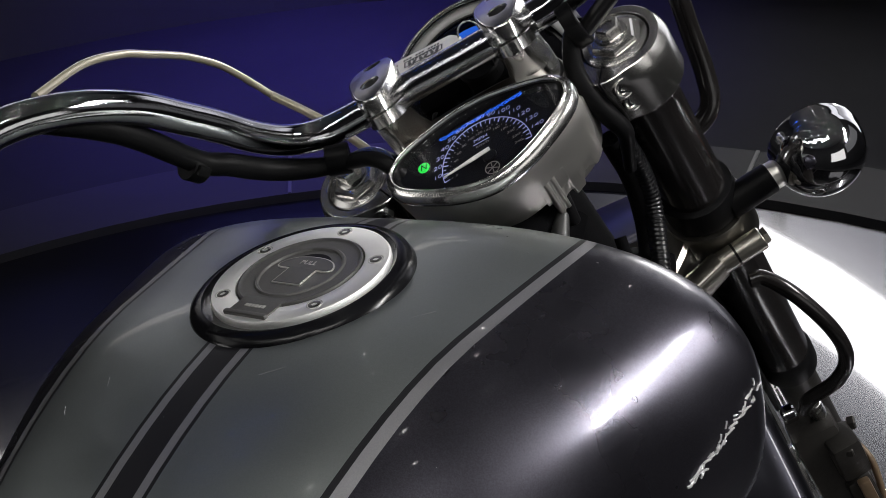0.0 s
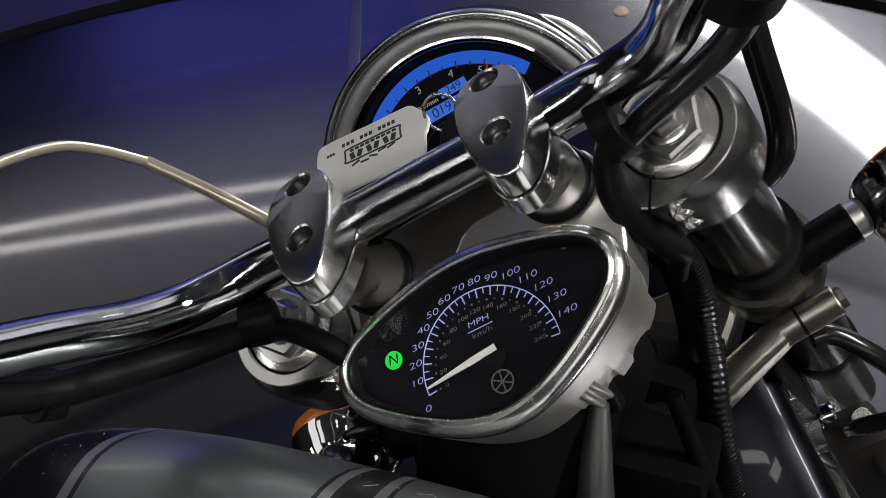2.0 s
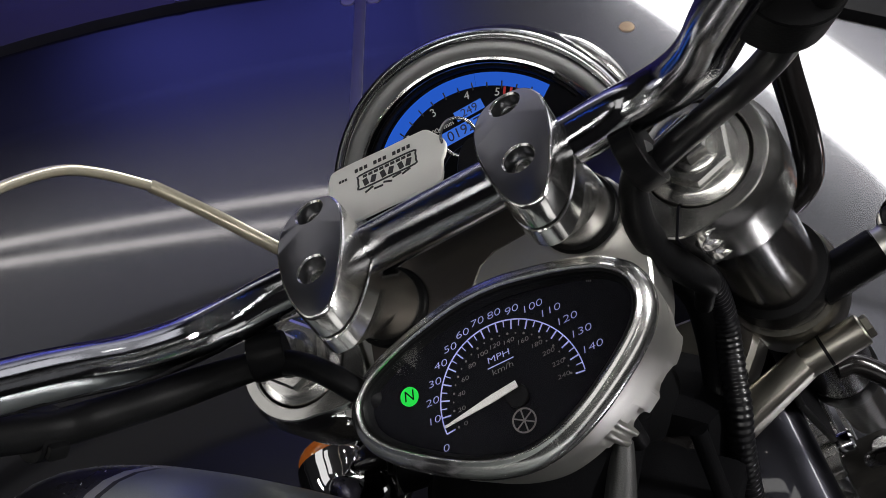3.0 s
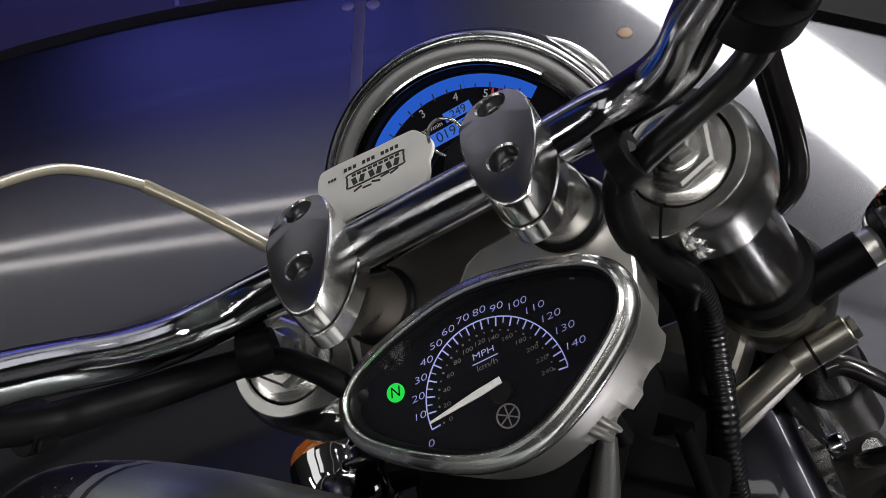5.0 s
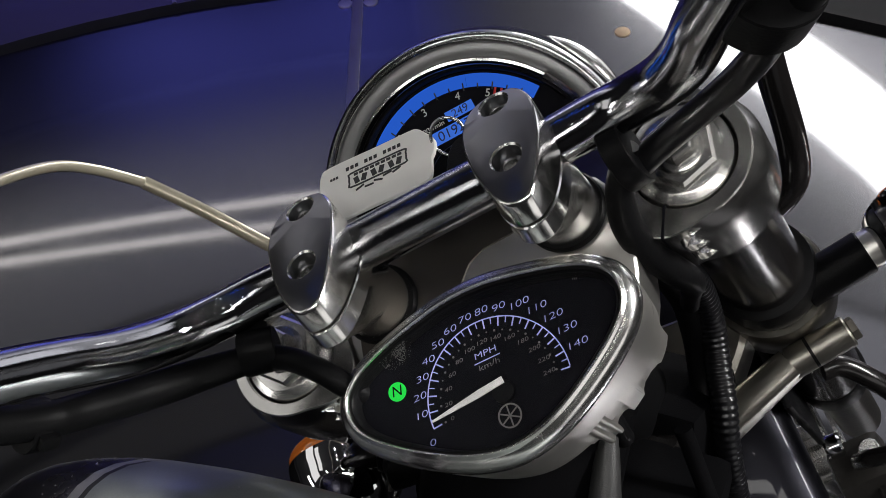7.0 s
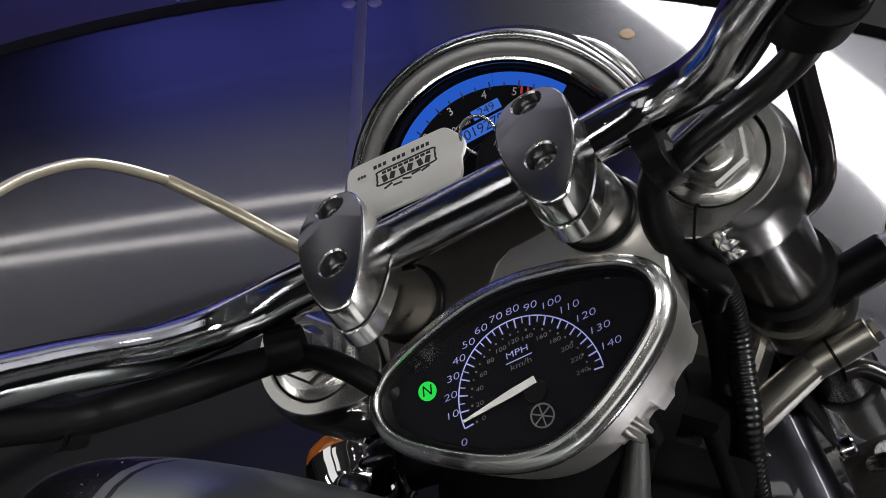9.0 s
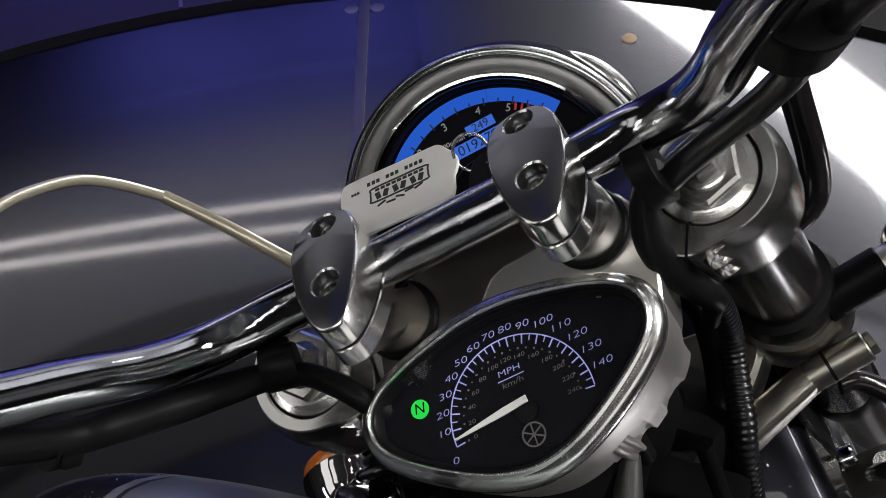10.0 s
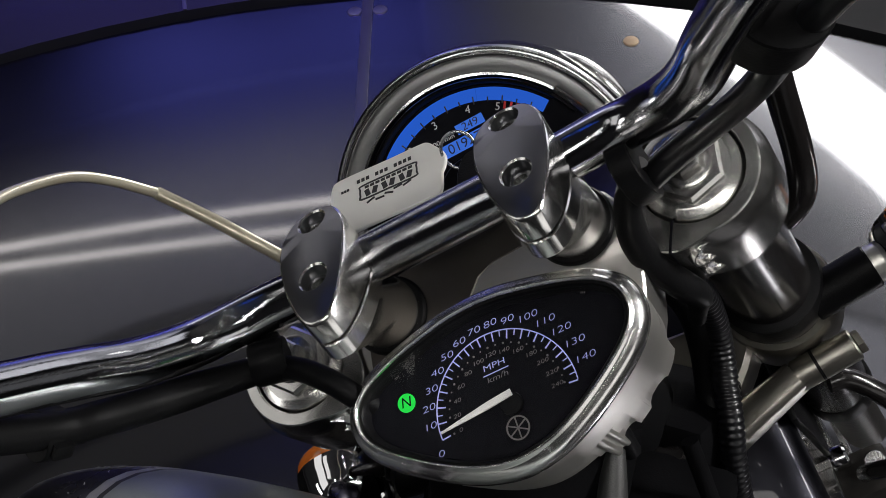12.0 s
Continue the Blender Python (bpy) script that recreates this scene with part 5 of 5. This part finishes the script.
hose("switch_wire", [(0.092, 0.040, -0.080), (0.080, 0.032, -0.095), (0.074, 0.022, -0.112), (0.075, 0.015, -0.130), (0.080, 0.008, -0.150), (0.084, 0.005, -0.167), (0.080, 0.007, -0.185), (0.074, 0.010, -0.21)], lambda t: 0.0050 + 0.0027 * math.sin(math.pi * min(1.0, t * 1.1)), M_RUBBER, "black wire boot beside the fork clamp")
hose("corrugated_conduit", [(0.080, 0.024, -0.195), (0.080, 0.022, -0.228), (0.076, 0.014, -0.255), (0.071, 0.002, -0.267), (0.066, -0.013, -0.271), (0.061, -0.029, -0.275), (0.053, -0.045, -0.286), (0.044, -0.062, -0.311), (0.034, -0.078, -0.350)], 0.0068, M_CONDUIT, "black corrugated wiring conduit", ridges=54, ridge=0.0006)
hose("wiring_sleeve", [(0.070, 0.028, -0.19), (0.070, 0.024, -0.235), (0.064, 0.012, -0.268), (0.056, -0.006, -0.285), (0.048, -0.028, -0.292), (0.040, -0.048, -0.31), (0.03, -0.065, -0.35)], 0.0085, M_RUBBER, "smooth black wiring sleeve")
hose("brake_hose", [(0.112, -0.004, -0.388), (0.124, -0.006, -0.392), (0.140, -0.022, -0.412), (0.154, -0.042, -0.452), (0.154, -0.050, -0.490), (0.138, -0.046, -0.526), (0.110, -0.037, -0.552), (0.10, -0.032, -0.575)], 0.0068, M_BLACKTUBE, "glossy black brake hose")
hose("brake_pipe", [(0.215, 0.09, 0.03), (0.185, 0.112, -0.05), (0.170, 0.112, -0.12), (0.162, 0.096, -0.180), (0.156, 0.076, -0.226), (0.148, 0.062, -0.246), (0.132, 0.056, -0.254), (0.11, 0.056, -0.258)], 0.0082, M_BLACKTUBE, "black brake pipe bent round the fork")
bm = bmesh.new()
a, b = Vector((0.236, -0.0275, 0.117)), Vector((0.273, -0.0515, 0.126))
turned(bm, [(0.013, 0.0), (0.0150, 0.002), (0.0160, 0.02), (0.0150, 0.038), (0.013, 0.04)], axis_frame(a, b), 28)
part("switch_housing", bm, M_PLASTIC, bike, "black handlebar switch housing", FRONT)
bm = bmesh.new()
turned(bm, [(0.013, 0.0), (0.0150, 0.002), (0.0160, 0.02), (0.0150, 0.038), (0.013, 0.04)], axis_frame((-0.242, -0.0275, 0.117), (-0.279, -0.0515, 0.126)), 28)
part("switch_housing", bm, M_PLASTIC, bike, "black handlebar switch housing", FRONT)

# -- front wheel, mudguard, brake --
AX = Vector((0.0, 0.03, -0.80))


def wheel_section(bm, profile, r0, a0, a1, n, close=False):
    """Sweeps (x, radius offset) rows about the axle, angles from straight up towards the rear."""
    rings = []
    for i in range(n + 1):
        a = radians(a0 + (a1 - a0) * i / n)
        rings.append([AX + Vector((x, -(r0 + dr) * math.sin(a), (r0 + dr) * math.cos(a))) for x, dr in profile])
    loft(bm, rings, close, close, cyclic=True)


bm = bmesh.new()
prof = [(0.074, -0.040), (0.0755, -0.020), (0.0735, -0.006), (0.066, 0.004), (0.045, 0.0105), (0.0, 0.0135)]
full = prof + [(-x, d_) for x, d_ in prof[-2::-1]]
inner = [(x * 0.965, d_ - 0.0025) for x, d_ in full[::-1]]
wheel_section(bm, full + inner, 0.345, -50, 100, 60, True)
guard = part("front_mudguard", bm, M_FENDER, bike, "dark violet-grey painted front mudguard", FRONT, angle=45)
for s in (-1, 1):
    bm = bmesh.new()
    box(bm, (0.006, 0.05, 0.16), Matrix.Translation((s * 0.0785, 0.022, -0.53)), 0.002)
    part("stay", bm, M_PLASTIC, guard, "black mudguard stay")
    bm = bmesh.new()
    rod(bm, (s * 0.078, -0.006, -0.618), (s * 0.092, -0.006, -0.618), 0.010, 20, 0.002)
    part("bolt", bm, M_CHROME, guard, "shiny dome bolt")
bm = bmesh.new()
wheel_section(bm, [(0.0, 0.0), (0.03, -0.005), (0.052, -0.025), (0.06, -0.05), (0.05, -0.085), (0.04, -0.09), (-0.04, -0.09), (-0.05, -0.085), (-0.06, -0.05), (-0.052, -0.025), (-0.03, -0.005)], 0.315, 0, 360, 72)
wheel = part("front_wheel", bm, M_TYRE, bike, "black front tyre on its wheel", FRONT)
bm = bmesh.new()
rod(bm, AX + Vector((-0.07, 0, 0)), AX + Vector((0.07, 0, 0)), 0.03, 32, 0.002)
wheel_section(bm, [(0.050, 0.0), (0.056, 0.004), (0.057, -0.010), (0.046, -0.022), (-0.046, -0.022), (-0.057, -0.010), (-0.056, 0.004), (-0.050, 0.0)], 0.229, 0, 360, 72)
for i in range(5):
    a = radians(-106) + 2 * math.pi * i / 5
    for s in (-1, 1):
        rod(bm, AX + Vector((s * 0.034, 0.02 * math.sin(a), 0.02 * math.cos(a))), AX + Vector((s * 0.040, 0.225 * math.sin(a), 0.225 * math.cos(a))), 0.0165, 18, 0.001)
part("rim_spokes", bm, M_POLISHED, wheel, "polished alloy wheel rim, spokes and hub")
for s in (-1, 1):
    bm = bmesh.new()
    wheel_section(bm, [(s * 0.076, -0.045), (s * 0.081, -0.045), (s * 0.081, 0.0), (s * 0.076, 0.0)], 0.149, 0, 360, 64)
    part("brake_disc", bm, M_STEEL, wheel, "bright steel brake disc")
    bm = bmesh.new()
    m = Matrix.Translation((s * 0.098, -0.045, -0.665)) @ pose(0, 0, 0, -24)
    box(bm, (0.046, 0.044, 0.110), m, 0.008)
    box(bm, (0.030, 0.034, 0.05), m @ Matrix.Translation((s * 0.018, -0.018, 0.018)) @ pose(0, 0, 0, 12, 0, 8 * s), 0.007)
    box(bm, (0.026, 0.030, 0.04), m @ Matrix.Translation((s * 0.016, -0.020, -0.032)) @ pose(0, 0, 0, -10, 0, 5 * s), 0.006)
    for z in (-0.034, 0.014):
        q = m @ Vector((s * 0.020, 0.006, z))
        rod(bm, q, q + Vector((s * 0.012, -0.002, 0)), 0.016, 20, 0.003)
    cal = part("brake_caliper", bm, M_CALIPER, bike, "dirty cast brake caliper", FRONT)
    for x, y, z, r in ((0.032, -0.004, 0.036, 0.0075), (0.028, -0.014, -0.050, 0.0060), (0.018, -0.034, 0.030, 0.0055)):
        bm = bmesh.new()
        q = m @ Vector((s * x, y, z))
        rod(bm, q, q + Vector((s * 0.007, -0.002, 0)), r, 6, 0.0012)
        part("bolt", bm, M_CALIPER if z > 0 else M_STEEL, cal)
    bm = bmesh.new()
    box(bm, (0.012, 0.010, 0.030), m @ Matrix.Translation((s * 0.020, -0.036, -0.022)), 0.003)
    part("pad_clip", bm, M_CLIP, cal, "grimy tan brake pad clip")
    bm = bmesh.new()
    tube(bm, [m @ Vector((s * 0.030, -0.010, 0.02)), m @ Vector((s * 0.036, -0.024, 0.0)), m @ Vector((s * 0.030, -0.030, -0.04)), m @ Vector((s * 0.022, -0.020, -0.06))], 0.0035, 10, 6)
    part("bleed_pipe", bm, M_CLIP, cal, "grimy thin pipe")
    bm = bmesh.new()
    q = m @ Vector((s * 0.012, 0.0, 0.06))
    rod(bm, q - Vector((0, 0, 0.01)), q + Vector((0, -0.004, 0.03)), 0.008, 12, 0.001)
    part("banjo_bolt", bm, M_STEEL, cal)

# -- frame neck and black covers in front of the tank --
bm = bmesh.new()
tube(bm, [(0, 0.215, -0.075), (0, 0.19, -0.105), (0, 0.15, -0.15), (0, 0.08, -0.20), (0, -0.05, -0.24)], lambda t: 0.052 - 0.008 * t, 24, 8)
part("frame_neck", bm, M_COVER, bike, "black frame backbone under the tank", TANK)
bm = bmesh.new()
for s in (-1, 1):
    tube(bm, [(s * 0.03, 0.26, -0.16), (s * 0.06, 0.25, -0.28), (s * 0.075, 0.22, -0.45), (s * 0.08, 0.16, -0.62)], 0.021, 18, 6)
part("down_tube", bm, M_BLACKTUBE, bike, "black frame down tubes", TANK)
bm = bmesh.new()
rod(bm, (0.030, -0.040, -0.128), (0.026, -0.052, -0.165), 0.005, 16)
part("cover_pin", bm, M_PLASTIC, bike, "", FRONT)
bm = bmesh.new()
tube(bm, [(0.0455, 0.208, -0.060), (0.0500, 0.190, -0.075), (0.0545, 0.168, -0.095), (0.0575, 0.150, -0.120), (0.058, 0.13, -0.16)], lambda t: 0.0035 + 0.0105 * t, 20, 8)
part("neck_cover", bm, M_GREYPLASTIC, bike, "grey grained plastic neck cover", TANK)
bm = bmesh.new()
box(bm, (0.075, 0.060, 0.090), Matrix.Translation((0.045, 0.215, -0.185)) @ pose(0, 0, 0, -22, 8, 6), 0.008)
part("ignition_coil", bm, M_COVER, bike, "black moulded coil cover", TANK)
bm = bmesh.new()
box(bm, (0.050, 0.050, 0.10), Matrix.Translation((-0.045, 0.19, -0.20)) @ pose(0, 0, 0, -22, -8, -6), 0.008)
part("relay_cover", bm, M_COVER, bike, "black moulded relay cover", TANK)
bm = bmesh.new()
tube(bm, [(0.066, 0.238, -0.108), (0.076, 0.230, -0.135), (0.092, 0.215, -0.170), (0.105, 0.20, -0.21)], 0.0045, 12, 8)
part("cover_edge", bm, M_COVER, bike, "thin black cover edge", TANK)
bm = bmesh.new()
box(bm, (0.13, 0.075, 0.24), Matrix.Translation((-0.005, 0.255, -0.27)) @ pose(0, 0, 0, -24, 0, 0), 0.012)
part("neck_shroud", bm, M_COVER, bike, "black moulded shroud round the steering neck", TANK)

# -- engine below, mostly out of sight --
bm = bmesh.new()
for i in range(9):
    z = -0.30 - 0.022 * i
    plate(bm, closed_curve([(-0.13, -0.20), (0.13, -0.20), (0.15, -0.05), (0.13, 0.10), (-0.13, 0.10), (-0.15, -0.05)], 4), z - 0.006, z, 0.001)
part("cylinder_fins", bm, M_CALIPER, bike, "black cast cylinder with cooling fins", TANK)
bm = bmesh.new()
box(bm, (0.26, 0.48, 0.26), Matrix.Translation((0, -0.08, -0.63)), 0.05)
part("crankcase", bm, M_CALIPER, bike, "dark cast crankcase", TANK)
bm = bmesh.new()
tube(bm, [(0.0, -0.36, -0.15), (0.0, -0.50, -0.19), (0.0, -0.72, -0.17), (0.0, -0.95, -0.14)], lambda t: 0.10 + 0.03 * math.sin(t * 3.1), 28, 8)
part("seat", bm, M_RUBBER, bike, "black padded seat", TANK)
RW = Vector((0, -1.05, -0.62))
bm = bmesh.new()
rings = []
for i in range(65):
    a = 2 * math.pi * i / 64
    rings.append([RW + Vector((x, r * math.sin(a), r * math.cos(a))) for x, r in ((0, 0.315), (0.06, 0.305), (0.095, 0.27), (0.09, 0.22), (0.0, 0.20), (-0.09, 0.22), (-0.095, 0.27), (-0.06, 0.305))])
loft(bm, rings)
rod(bm, RW - Vector((0.09, 0, 0)), RW + Vector((0.09, 0, 0)), 0.2, 48, 0.004)
part("rear_wheel", bm, M_TYRE, bike, "wide black rear tyre", TANK)
bm = bmesh.new()
rod(bm, (-0.13, -0.15, -0.70), (-0.30, -0.18, -0.97), 0.013, 16)
part("side_stand", bm, M_BLACKTUBE, bike, "black side stand", TANK)

# -- dust, glints and fine scratches on the tank --
rng = random.Random(7)


def tank_point(x, y, lift):
    w = half_width(y)
    k = 1.0 if y < NOSE else (1 - ((y - NOSE) / NOSE_L) ** 2.6) ** (1 / 2.6)
    z = spine(y) - TANK_H + k * TANK_H * max(0.0, 1 - min(1.0, abs(x) / (w * k)) ** TANK_P) ** (1 / TANK_P)
    return Vector((x, y, z + lift))


# pale specks: dust, and sharp lamp glints put in as colour
bm = bmesh.new()
for i in range(110):
    front = rng.random() < 0.6
    y = rng.uniform(0.06, 0.112) if front else rng.uniform(-0.22, 0.06)
    x = rng.uniform(-0.17, 0.19)
    if math.hypot(x, y) < 0.073:
        continue
    p = tank_point(x, y, 0.0)
    r = rng.uniform(0.00010, 0.00030) * (1.5 if front else 1.0)
    q = tank_point(x + 0.002, y, 0.0) - p
    m = Matrix.Translation(p) @ q.to_track_quat("X", "Z").to_matrix().to_4x4() @ pose(0, 0, 0, 0, 0, rng.uniform(0, 180)) @ Matrix.Diagonal((rng.uniform(0.8, 2.2), 1, 0.5, 1))
    turned(bm, [(r, -r * 0.4), (r * 0.9, r * 0.3), (r * 0.4, r * 0.7)], m, 6)
tagged(part("dust", bm, M_SCRATCH, tank, "pale specks on the paint, dust and painted glints"), kind="stuff")
for x0, y0, x1, y1 in ((0.034, -0.086, 0.046, -0.078), (-0.085, -0.12, -0.080, -0.126), (0.090, -0.022, 0.099, -0.012), (-0.066, -0.10, -0.062, -0.106)):
    bm = bmesh.new()
    path = [tank_point(x0 + (x1 - x0) * i / 8, y0 + (y1 - y0) * i / 8 + 0.0001 * math.sin(i), 0.0) for i in range(9)]
    tube(bm, path, 0.00016, 5, 1)
    part("scratch", bm, M_SCRATCH, tank)
for i in range(14):
    x0, y0 = rng.uniform(0.0, 0.15), rng.uniform(0.085, 0.118)
    turn, length = rng.uniform(-0.5, 0.7), rng.uniform(0.002, 0.007)
    bm = bmesh.new()
    tube(bm, [tank_point(x0 + length * math.cos(turn) * k / 4, y0 + length * math.sin(turn) * k / 4, 0.0) for k in range(5)], 0.00020, 5, 1)
    part("scratch", bm, M_SCRATCH, tank)
# torn edge of a clear film on the flank: loose shreds and a few longer curls
for i in range(40):
    t = (i * 0.618) % 1.0
    curl = i % 4 == 0
    spread = 0.0012 if curl else 0.0030
    y = 0.0740 - 0.066 * t + rng.uniform(-spread, spread)
    z = -0.0990 - 0.0240 * t + rng.uniform(-spread, spread) * 1.3
    length = rng.uniform(0.006, 0.011) if curl else rng.uniform(0.0018, 0.0052)
    lean = rng.uniform(-0.2, 0.5) if curl else rng.uniform(0.1, 1.2)
    path = []
    for k in range(6):
        f = k / 5
        yy, zz = y + length * f * math.cos(lean), z + length * f * math.sin(lean) + 0.0005 * math.sin(5 * f + i)
        up = (zz - spine(yy) + TANK_H) / TANK_H
        w = 1.0 if yy < NOSE else (1 - ((yy - NOSE) / NOSE_L) ** 2.6) ** (1 / 2.6)
        x = half_width(yy) * w * (1 - max(0.0, up / w) ** TANK_P) ** (1 / TANK_P)
        path.append(Vector((x + 0.0004 * math.sin(math.pi * f), yy, zz)))
    bm = bmesh.new()
    tube(bm, path, rng.uniform(0.0005, 0.0009) if curl else rng.uniform(0.0004, 0.0011), 6, 2)
    part("film_shred", bm, M_FILM, tank, "shiny shred of torn clear film" if i == 0 else "")
